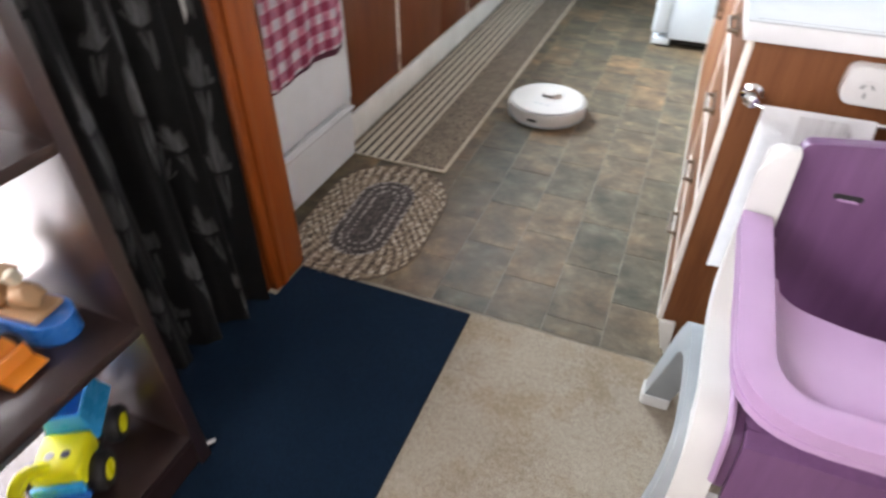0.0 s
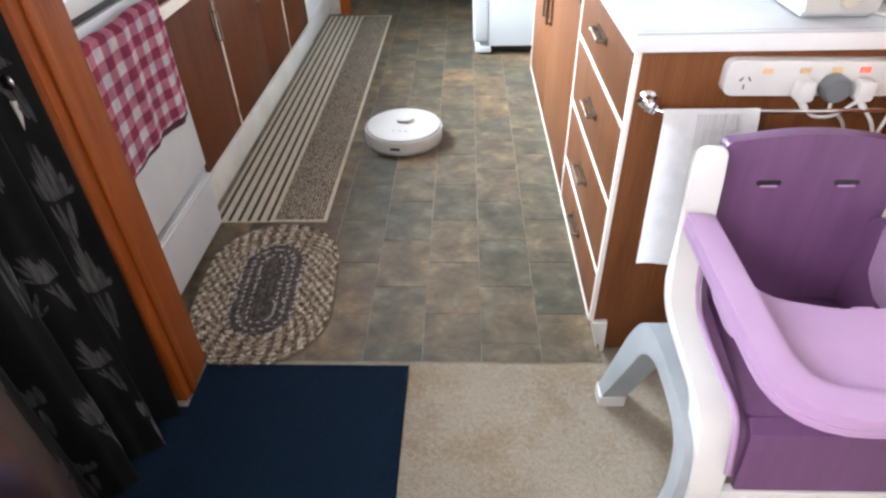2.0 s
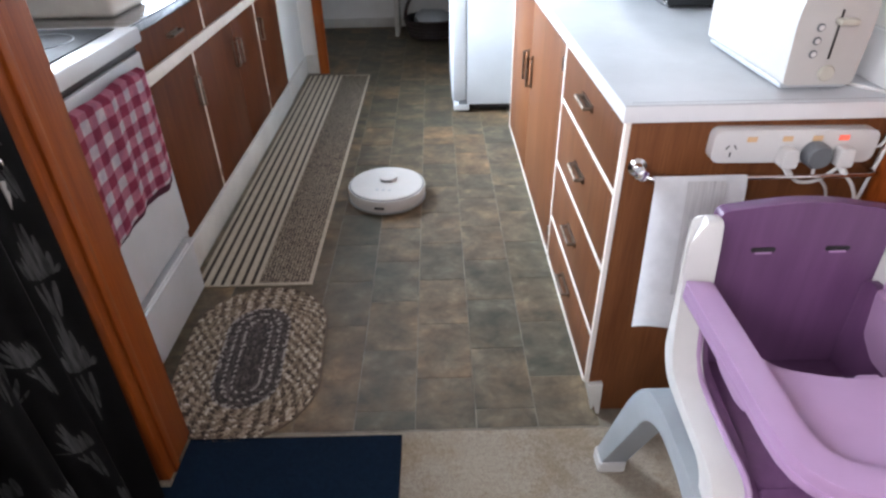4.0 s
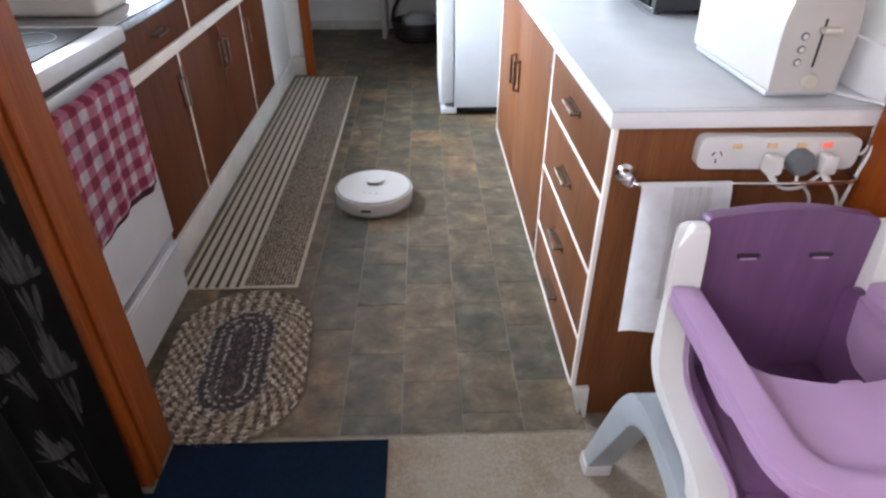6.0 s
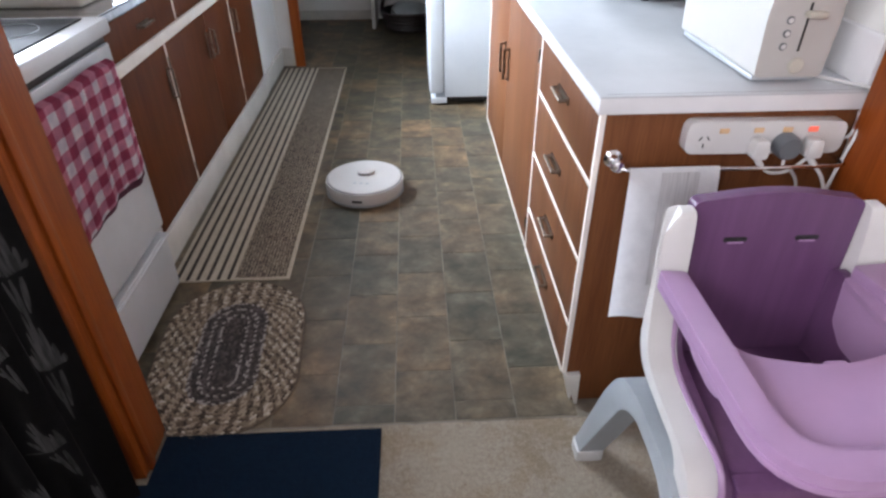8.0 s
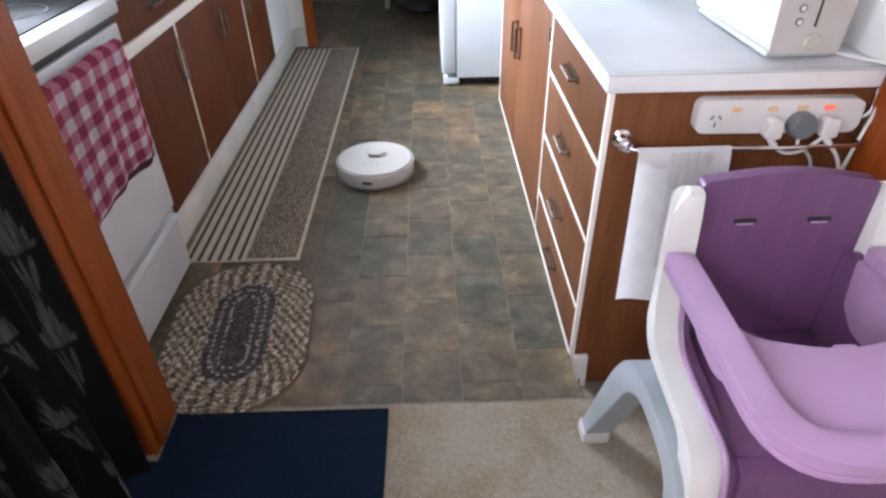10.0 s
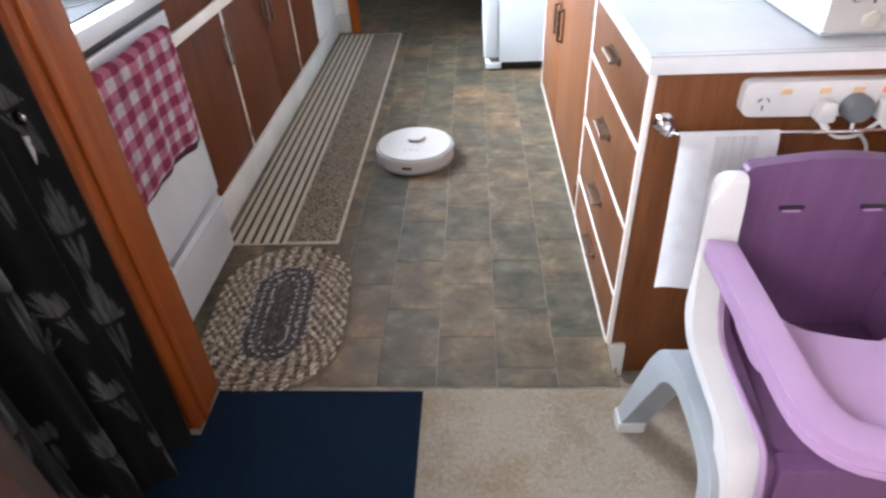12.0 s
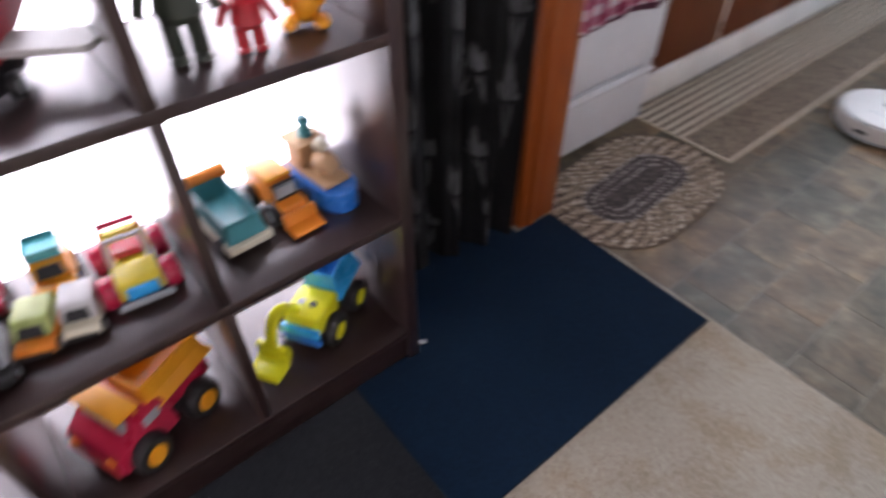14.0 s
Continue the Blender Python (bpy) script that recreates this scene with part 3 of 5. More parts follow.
part("front_trim", box(-1.262, -1.246, 1.806, 2.39, 0.806, 0.862, 0.004), M_ENAMEL, stove, "white front panel below the hob")
# the shade below the hob's overhang, put in as a black strip
part("shadow_gap", box(-1.262, -1.256, 1.806, 2.39, 0.8625, 0.8845, 0.001), M_BLACK, stove, "black strip painted as the shade under the hob")
part("door_handle", tube([(-1.238, 1.885, 0.79), (-1.2145, 1.895, 0.826), (-1.2145, 2.27, 0.826), (-1.238, 2.28, 0.79)], 0.008, 10), M_ENAMEL, stove, "white door handle bar")
hob = part("hob_frame", box(-1.87, -1.232, 1.795, 2.402, 0.886, 0.93, 0.010), M_ENAMEL, stove, "white raised hob frame")
part("hob_glass", box(-1.83, -1.285, 1.83, 2.362, 0.9305, 0.934, 0.001), M_BLACKGLASS, hob, "black ceramic glass hob")
for cx, cy, rr in ((-1.42, 2.22, 0.085), (-1.42, 1.97, 0.07), (-1.68, 2.22, 0.07), (-1.68, 1.97, 0.085)):
    part("burner_ring", tube([(cx + rr * math.cos(a * math.pi / 16), cy + rr * math.sin(a * math.pi / 16), 0.9345) for a in range(32)], 0.0012, 5, True), M_GREY, hob, "pale printed burner ring")


def cloth(u0, u1, rows, cols, f, thick=0.004):
    """A hanging cloth from f(u, v) -> point, with u, v from 0 to 1, and its check size as UV."""
    bm = bmesh.new()
    uv = bm.loops.layers.uv.new("UVMap")
    grid = [[bm.verts.new(f(i / cols, j / rows)) for i in range(cols + 1)] for j in range(rows + 1)]
    for j in range(rows):
        for i in range(cols):
            fc = bm.faces.new((grid[j][i], grid[j][i + 1], grid[j + 1][i + 1], grid[j + 1][i]))
            for lp, (a, b) in zip(fc.loops, ((i, j), (i + 1, j), (i + 1, j + 1), (i, j + 1))):
                lp[uv].uv = (u0 * a / cols, u1 * b / rows)
    bmesh.ops.solidify(bm, geom=bm.faces[:], thickness=thick)
    return bm


def tea(u, v):
    """Over the handle bar: a short back fall, the turn, and a long front fall with soft folds."""
    y = 1.862 + 0.431 * u
    s = v * 0.83 - 0.40
    fold = 0.007 * math.sin(u * 15 + 1) * (0.3 + max(s, 0)) + 0.003 * math.sin(u * 31)
    if s < -0.02:
        return (-1.2295 + fold * 0.3, 1.900 + 0.36 * u, 0.834 + s * 0.8)
    if s < 0.02:
        a = (s + 0.02) / 0.04 * math.pi
        return (-1.2145 - 0.015 * math.cos(a), y, 0.834 + 0.015 * math.sin(a) + 0.003 * math.sin(u * 11))
    return (-1.1985 + fold - 0.018 * max(0, s - 0.1), y + 0.012 * (s - 0.02) * (u - 0.5), 0.834 - (s - 0.02) * (0.80 - 0.05 * u + 0.02 * math.sin(u * 9)))


# the back layer's lower edge, a strip coloured dark red for its shade
def tea_back_edge(u, v):
    p = Vector(tea(u, 1.0))
    return p + Vector((-0.006, 0, 0.004 - v * (0.012 + 0.020 * u)))


tt = thing("tea_towel", (-1.21, 2.18, 0.45), "red and white checked tea towel folded over the oven handle", "tea towel")
part("cloth", cloth(11.6, 21.5, 44, 42, tea), M_CHECK, tt)
part("hem", cloth(1, 1, 3, 24, tea_back_edge, 0.003), M_BACKEDGE, tt, "back layer's lower edge, dark red for its shade")

# ---------------------------------------------------------------- cabinets
def pull(y, z, x, face, upright, parent, material, length=0.11):
    """A bow handle standing off a front at x; face is +1 or -1 along x."""
    d = face * 0.022
    h = length / 2
    if upright:
        pts = [(x, y, z - h), (x + d, y, z - h), (x + d, y, z + h), (x, y, z + h)]
    else:
        pts = [(x, y - h, z), (x + d, y - h, z), (x + d, y + h, z), (x, y + h, z)]
    hd = part("handle", tube(pts, 0.0055, 8), material, parent, "bronze bow handle")
    b = box(x, x + face * 0.004, y - (0.008 if upright else h + 0.006), y + (0.008 if upright else h + 0.006), z - (h + 0.006 if upright else 0.008), z + (h + 0.006 if upright else 0.008), 0.0015)
    part("back_plate", b, material, hd)
    return hd


# right: drawer unit and two-door unit below one worktop
ru = thing("drawer_unit", (0.28, 2.09, 0), "brown veneer kitchen drawer unit with cream edges", "cabinet")
part("body", box(0.0185, 0.555, 1.793, 2.414, 0.1, 0.858, 0.001), M_EDGE, ru, "cream carcass showing between the drawers")
part("side_panel", prism([(0.012, 0.108), (0.012, 0.859), (0.549, 0.859), (0.549, 0.001), (0.035, 0.001), (0.035, 0.108)], 1.775, 1.7925, "y", 0.001), M_CABEND, ru, "brown veneer end panel")
part("edge_strip", box(-0.001, 0.0115, 1.775, 1.789, 0.108, 0.859, 0.002), M_EDGE, ru, "cream front edging")
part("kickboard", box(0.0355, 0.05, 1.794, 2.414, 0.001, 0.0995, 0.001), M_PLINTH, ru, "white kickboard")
part("kick_edge", prism([(0.003, 0.1075), (0.0345, 0.1075), (0.0345, 0.001), (0.03, 0.001)], 1.776, 1.793, "y", 0.001), M_PLINTH, ru, "white kickboard end")
part("kick_flap", prism([(0.006, 0.113), (0.045, 0.116), (0.049, 0.001), (0.040, 0.001)], 1.758, 1.7745, "y", 0.001), M_PLINTH, ru, "loose white end of the kickboard")
for z0, z1, zh in ((0.694, 0.856, 0.788), (0.487, 0.682, 0.590), (0.278, 0.475, 0.386), (0.112, 0.266, 0.205)):
    d = part("drawer", box(0.0, 0.018, 1.7905, 2.398, z0, z1, 0.002), M_CABY, ru, "brown veneer drawer front")
    pull(2.095, zh, 0.0, -1, False, d, M_BRONZE, 0.10)
part("edge_strip", box(-0.002, 0.0185, 2.400, 2.4135, 0.108, 0.858, 0.002), M_EDGE, ru, "cream front edging")
for z0, z1 in ((0.6825, 0.6935), (0.4755, 0.4865), (0.2665, 0.2775), (0.1, 0.1115)):
    part("drawer_rail", box(-0.002, 0.018, 1.790, 2.3995, z0, z1, 0.0015), M_EDGE, ru, "cream rail between drawers")

rd = thing("door_cabinet", (0.28, 3.03, 0), "brown veneer two-door kitchen cabinet with cream edges", "cabinet")
part("body", box(0.0185, 0.555, 2.415, 3.662, 0.1, 0.858, 0.001), M_EDGE, rd, "cream carcass edge")
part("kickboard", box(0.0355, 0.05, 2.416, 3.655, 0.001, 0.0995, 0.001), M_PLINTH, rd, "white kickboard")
for y0, y1, yh in ((2.420, 3.066, 3.015), (3.071, 3.645, 3.118)):
    d = part("door", box(0.0, 0.018, y0, y1, 0.112, 0.845, 0.002), M_CABY, rd, "brown veneer cabinet door")
    pull(yh, 0.585, 0.0, -1, True, d, M_BRONZE, 0.115)
part("edge_strip", box(-0.002, 0.018, 3.648, 3.661, 0.1, 0.858, 0.002), M_EDGE, rd, "cream front edging")
part("bottom_rail", box(-0.001, 0.018, 2.416, 3.646, 0.1, 0.1105, 0.001), M_EDGE, rd, "cream bottom edge")
for zh in (0.20, 0.79):
    part("hinge", lathe([(0.004, -0.02), (0.004, 0.02)], 8, (-0.003, 2.424, zh), "z"), M_BRONZE, rd)

wt1 = thing("worktop", (0.27, 2.7, 0.86), "pale grey laminate worktop with a white edge", "worktop")
part("slab", box(-0.011, 0.556, 1.763, 3.668, 0.8605, 0.8955, 0.002), M_TOPEDGE, wt1, "white edged slab")
part("surface", box(-0.014, 0.557, 1.760, 3.670, 0.8957, 0.9005, 0.002), M_TOP, wt1, "pale grey laminate surface")
part("upstand", box(0.540, 0.558, 1.772, 3.668, 0.901, 1.005, 0.003), M_TOPEDGE, wt1, "white upstand")
part("joint_line", box(0.004, 0.548, 1.7715, 1.7732, 0.9002, 0.9007, 0), M_DARKGREY, wt1, "thin dark joint along the edge")

# left: bench cabinets
LX = -1.332
lu = thing("bench_cabinet", (-1.65, 3.4, 0), "brown veneer bench cabinet with cream rails, fronts darkened for shade", "cabinet")
part("body", box(-1.93, LX - 0.0195, 2.408, 4.398, 0.12, 0.873, 0.001), M_EDGE, lu, "cream carcass showing between fronts")
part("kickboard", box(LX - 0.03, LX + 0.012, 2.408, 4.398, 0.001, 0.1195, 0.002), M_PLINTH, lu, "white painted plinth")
part("rail", box(LX - 0.019, LX + 0.003, 2.408, 4.398, 0.700, 0.742, 0.003), M_EDGE, lu, "cream rail")
for y0, y1, yh in ((2.412, 2.975, 2.945), (2.990, 3.500, 3.468), (3.504, 3.905, 3.535), (3.920, 4.394, 3.955)):
    d = part("door", box(LX - 0.018, LX, y0, y1, 0.124, 0.698, 0.002), M_CAB_SHADE, lu, "brown veneer door, colour darkened for shade")
    pull(yh, 0.56, LX, 1, True, d, M_BRONZE, 0.11)
for y0, y1 in ((2.412, 3.158), (3.172, 3.905), (3.920, 4.394)):
    d = part("drawer", box(LX - 0.018, LX, y0, y1, 0.746, 0.868, 0.002), M_CAB_SHADE, lu, "brown veneer drawer front, colour darkened for shade")
    pull((y0 + y1) / 2 + 0.06, 0.806, LX, 1, False, d, M_BRONZE, 0.10)
for y0, y1, z0, z1 in ((2.9755, 2.9895, 0.122, 0.6995), (3.9055, 3.9195, 0.122, 0.6995), (3.1585, 3.1715, 0.7425, 0.872), (3.9055, 3.9195, 0.7425, 0.872)):
    part("stile", box(LX - 0.019, LX + 0.002, y0, y1, z0, z1, 0.002), M_EDGE, lu, "cream stile between fronts")
for yy in (2.982, 3.912):
    for zz in (0.19, 0.63):
        part("hinge", lathe([(0.005, -0.02), (0.005, 0.02)], 8, (LX + 0.002, yy, zz), "z"), M_BRONZE, lu)
sb = thing("steel_bench", (-1.62, 3.4, 0.875), "stainless steel sink bench top", "worktop")
part("top", box(-1.955, -1.305, 2.406, 4.398, 0.875, 0.905, 0.006), M_STEEL, sb)
part("splash_rim", box(-1.957, -1.94, 2.406, 4.398, 0.9055, 0.97, 0.004), M_STEEL, sb)
part("front_rim", box(-1.318, -1.304, 2.41, 4.394, 0.9055, 0.911, 0.003), M_STEEL, sb)

cb = thing("bread_bin", (-1.58, 2.80, 0.906), "cream enamel bin on the steel bench", "bin")
part("body", box(-1.80, -1.40, 2.62, 2.88, 0.906, 1.10, 0.02, seg=3), M_EDGE, cb)
part("lid", box(-1.80, -1.40, 2.62, 2.88, 1.1015, 1.125, 0.01), M_EDGE, cb)

# ---------------------------------------------------------------- fridge
fr = thing("fridge", (0.12, 4.45, 0), "white fridge with its side to the worktop, door closed", "fridge")
part("body", box(-0.205, 0.44, 4.135, 4.76, 0.05, 1.62, 0.008), M_FRIDGE, fr)
fd = part("door", box(-0.295, -0.212, 4.135, 4.76, 0.075, 1.16, 0.014, seg=3), M_FRIDGE, fr, "white fridge door")
part("freezer_door", box(-0.295, -0.212, 4.135, 4.76, 1.172, 1.62, 0.014, seg=3), M_FRIDGE, fr)
part("door_seal", box(-0.2115, -0.2055, 4.145, 4.75, 0.08, 1.61, 0.001), M_GREY, fr, "grey door seal")
part("toe_grille", box(-0.285, -0.19, 4.14, 4.75, 0.012, 0.0495, 0.004), M_FRIDGE, fr)
# shade beneath the fridge, made as a solid black block
part("base_shadow_gap", box(-0.17, 0.40, 4.16, 4.74, 0.02, 0.0495, 0.002), M_BLACK, fr, "black block standing for the shade under the fridge")
for xx, yy in ((-0.24, 4.17), (0.38, 4.17), (-0.24, 4.72), (0.38, 4.72)):
    part("foot", lathe([(0.018, 0.0), (0.02, 0.006), (0.01, 0.008), (0.01, 0.02)], 12, (xx, yy, 0)), M_BLACK, fr)

# ---------------------------------------------------------------- laundry beyond
pd = thing("laundry_panel", (-0.72, 6.15, 0), "white door standing open in the laundry", "door")
part("panel", box(-0.735, -0.70, 5.98, 6.38, 0.01, 2.0, 0.004), M_PLINTH, pd)
bk = thing("wicker_basket", (-0.42, 6.05, 0), "dark woven laundry basket with a tall arched handle", "basket")
part("bowl", lathe([(0.16, 0.0), (0.2, 0.02), (0.235, 0.16), (0.22, 0.165), (0.19, 0.03), (0.01, 0.02)], 28, (-0.42, 6.02, 0)), M_BLACK, bk)
for k in range(5):
    rr = 0.2 + 0.008 * k
    part("woven_band", tube([(-0.42 + rr * math.cos(a * math.pi / 14), 6.02 + rr * math.sin(a * math.pi / 14), 0.03 + 0.03 * k + 0.003 * (a % 2)) for a in range(28)], 0.011, 6, True), M_SHELF, bk)
part("handle", tube([(-0.42 + 0.225 * math.cos(math.pi * a / 16), 6.02, 0.15 + 0.26 * math.sin(math.pi * a / 16)) for a in range(17)], 0.016, 8), M_SHELF, bk)
part("linen", blob((-0.42, 6.02, 0.15), (0.17, 0.17, 0.07), lump=0.3), M_GREY, bk, "grey crumpled linen")

# ---------------------------------------------------------------- things on the right worktop
to = thing("toaster", (0.41, 2.02, 0.9005), "white two-slot toaster with lever and round buttons", "toaster")
TX0, TX1, TY0, TY1 = 0.316, 0.470, 1.815, 2.21
prof = rounded([(TX0 + 0.006, 0.915), (TX1 - 0.006, 0.915), (TX1, 1.05), (TX1 - 0.012, 1.115), (TX0 + 0.012, 1.115), (TX0, 1.05)], [0.012, 0.012, 0.03, 0.035, 0.035, 0.03], 6)
part("body", prism(prof, TY0, TY1, "y", 0.030, seg=8), M_TOASTER, to)
part("base", box(TX0 + 0.008, TX1 - 0.008, TY0 + 0.012, TY1 - 0.012, 0.9035, 0.9165, 0.005), M_GREY, to, "grey base")
for yy in (TY0 + 0.04, TY1 - 0.04):
    for xx in (TX0 + 0.03, TX1 - 0.03):
        part("foot", lathe([(0.01, 0.9006), (0.01, 0.904)], 10, (xx, yy, 0)), M_BLACK, to)
for xx in (0.362, 0.426):
    part("slot", box(xx - 0.013, xx + 0.013, TY0 + 0.06, TY1 - 0.06, 1.1135, 1.1165, 0.001), M_BLACK, to, "dark bread slot")
part("lever_slit", box(0.3965, 0.4005, TY0 - 0.002, TY0 + 0.004, 0.968, 1.062, 0.0005), M_BLACK, to, "dark lever slit")
part("lever", box(0.386, 0.424, TY0 - 0.024, TY0 - 0.0025, 1.036, 1.048, 0.004, seg=3), M_CREAM, to, "cream lever")
for i, z in enumerate((1.029, 1.0035, 0.978)):
    b = part("button", lathe([(0.0078, 0.0), (0.0078, -0.002), (0.0065, -0.003)], 16, (0.364, TY0 - 0.0005, z), "y"), M_DARKGREY, to, "grey ringed button")
    part("button_cap", lathe([(0.0052, -0.0031), (0.0052, -0.0042), (0.004, -0.0046)], 14, (0.364, TY0 - 0.0005, z), "y"), M_WHITE, b)
part("dial", lathe([(0.0165, 0.0), (0.0165, -0.005), (0.014, -0.008)], 24, (0.402, TY0 - 0.0005, 0.9395), "y"), M_CREAM, to, "cream browning dial")
part("badge", box(TX0 - 0.0022, TX0 - 0.0008, 1.965, 1.995, 1.075, 1.082, 0.0004), M_GREY, to, "small grey mark")

mw = thing("bench_oven", (0.44, 2.85, 0.9005), "black benchtop oven with a steel trim on the worktop", "oven")
part("body", box(0.345, 0.535, 2.60, 3.10, 0.912, 1.16, 0.008), M_BLACK, mw)
part("base_trim", box(0.336, 0.3445, 2.60, 3.10, 0.912, 0.928, 0.002), M_STEEL, mw, "bright steel trim along the base")
part("door_glass", box(0.337, 0.3445, 2.63, 3.0, 0.93, 1.13, 0.003), M_BLACKGLASS, mw)
for xx in (0.37, 0.51):
    for yy in (2.64, 3.06):
        part("foot", lathe([(0.012, 0.9006), (0.012, 0.9118)], 10, (xx, yy, 0)), M_BLACK, mw)

# power board on the end panel
YP = 1.775
pb = thing("power_board", (0.345, YP, 0.78), "white four-way power board fixed to the end panel", "power board")
part("case", prism(rounded([(0.176, 0.777), (0.515, 0.772), (0.515, 0.843), (0.176, 0.848)], 0.022, 5), YP - 0.030, YP - 0.0005, "y", 0.006, seg=3), M_WHITE, pb)
M_AMBER = plastic("amber_switch", (0.62, 0.40, 0.22), 0.35)
M_NEON = glow("lit_red_switch", (0.9, 0.16, 0.10), 0.35)
for i, xx in enumerate((0.252, 0.325, 0.386, 0.440)):
    sw = part("switch", box(xx - 0.010, xx + 0.010, YP - 0.034, YP - 0.0305, 0.823, 0.834, 0.001), M_NEON if i == 3 else M_AMBER, pb, "lit red rocker switch" if i == 3 else "amber rocker switch")
for xx in (0.214,):
    for dx, dz, a in ((-0.008, 0.006, 35), (0.008, 0.006, -35), (0.0, -0.010, 0)):
        part("socket_slot", box(-0.0012, 0.0012, -0.0008, 0.0008, -0.005, 0.005, 0, m=pose(xx + dx, YP - 0.0312, 0.806 + dz, 0, a, 0)), M_BLACK, pb)
    part("socket_face", lathe([(0.020, -0.0303), (0.020, -0.0306)], 24, (xx, YP, 0.805), "y"), M_WHITE, pb)
for i, (xx, mm, lab) in enumerate(((0.326, M_WHITE, "white mains plug with a white cable"), (0.386, M_DARKGREY, "round grey mains plug"), (0.440, M_WHITE, "white mains plug with a white cable"))):
    pg = thing("mains_plug", (xx, YP - 0.032, 0.80), lab, "plug", "plugs in the power board")
    if i == 1:
        part("body", lathe([(0.027, -0.0325), (0.027, -0.055), (0.023, -0.062)], 24, (xx, YP, 0.797), "y"), mm, pg)
        part("cable", tube(curve([(xx, YP - 0.05, 0.775), (xx + 0.002, YP - 0.052, 0.755), (xx + 0.02, YP - 0.045, 0.745), (xx + 0.06, YP - 0.03, 0.70), (xx + 0.08, YP - 0.02, 0.60)]), 0.0035, 6), M_WHITE, pg)
    else:
        part("body", prism(rounded([(xx - 0.017, 0.775), (xx + 0.017, 0.775), (xx + 0.014, 0.815), (xx - 0.014, 0.815)], 0.008, 3), YP - 0.062, YP - 0.0345, "y", 0.005), mm, pg)
        part("collar", tube([(xx, YP - 0.05, 0.774), (xx + 0.012, YP - 0.055, 0.757)], 0.007, 10), mm, pg)
        if i == 0:
            cab = [(xx + 0.012, YP - 0.055, 0.757), (xx + 0.035, YP - 0.055, 0.742), (xx + 0.075, YP - 0.05, 0.742), (xx + 0.11, YP - 0.045, 0.765), (xx + 0.135, YP - 0.04, 0.785)]
        else:
            cab = [(xx + 0.012, YP - 0.055, 0.757), (xx + 0.035, YP - 0.06, 0.73), (xx + 0.05, YP - 0.06, 0.69), (xx + 0.05, YP - 0.05, 0.62), (xx + 0.045, YP - 0.03, 0.5)]
        part("cable", tube(curve(cab), 0.0038, 6), mm, pg)
cord = thing("appliance_cable", (0.53, 1.76, 0.7), "white appliance cord hanging over the worktop edge", "cord")
part("cord", tube(curve([(0.47, 1.86, 0.905), (0.52, 1.80, 0.9045), (0.541, 1.765, 0.906), (0.544, 1.75, 0.885), (0.540, 1.745, 0.83), (0.525, 1.74, 0.76), (0.505, 1.73, 0.68), (0.49, 1.73, 0.58), (0.485, 1.74, 0.48)]), 0.0038, 6), M_WHITE, cord)
cord2 = thing("board_cord", (0.53, 1.76, 0.8), "white power board cord", "cord")
part("cord", tube(curve([(0.512, YP - 0.015, 0.80), (0.53, YP - 0.02, 0.805), (0.541, YP - 0.018, 0.83), (0.543, YP - 0.008, 0.855)]), 0.0036, 6), M_WHITE, cord2)

# towel rail and hand towel
tr = thing("towel_rail", (0.28, YP, 0.757), "chrome towel rail on the end panel", "towel rail")
for xx in (0.036,):
    k = part("bracket", lathe([(0.020, -0.0005), (0.020, -0.006), (0.012, -0.010), (0.009, -0.022), (0.013, -0.030), (0.016, -0.040), (0.012, -0.05), (0.003, -0.053)], 20, (xx, YP, 0.760), "y"), M_CHROME, tr, "round chrome bracket")
part("bar", tube([(0.036, YP - 0.044, 0.757), (0.06, YP - 0.058, 0.755), (0.50, YP - 0.058, 0.755), (0.52, YP - 0.05, 0.755), (0.524, YP - 0.0005, 0.755)], 0.0045, 10), M_CHROME, tr)


def hand(u, v):
    x = 0.056 + 0.190 * u
    s = v * 0.60 - 0.22
    fold = 0.006 * math.sin(u * 9 + 0.6) * max(0, s + 0.05) * 2
    yb = YP - 0.058
    if s < -0.012:
        return (x + 0.02 - 0.03 * u, yb + 0.008 + fold * 0.3, 0.750 + s)
    if s < 0.012:
        a = (s + 0.012) / 0.024 * math.pi
        return (x, yb + 0.008 * math.cos(a), 0.757 + 0.009 * math.sin(a))
    return (x + 0.020 * (u - 0.2) * s / 0.4, yb - 0.009 + fold - 0.045 * s / 0.4, 0.750 - (s - 0.012) * 0.95)


ht = thing("hand_towel", (0.18, 1.70, 0.42), "white hand towel with a grey woven stripe on the rail", "towel")
part("cloth", cloth(1, 1, 40, 20, hand, 0.007), M_TOWEL, ht)


def stripe_on(u, v):
    p = Vector(hand(0.34 + 0.42 * u, 0.385 + 0.45 * v))
    return p + Vector((0, -0.0085, 0))


part("woven_stripe", cloth(1, 1, 24, 8, stripe_on, 0.002), M_TOWELGREY, ht, "grey ribbed stripe")

# ---------------------------------------------------------------- high chair
hc = thing("high_chair", (0.26, 1.3, 0), "purple and white plastic high chair with a lilac tray", "high chair")
CX = 0.262


def sides(x):
    return x, 2 * CX - x


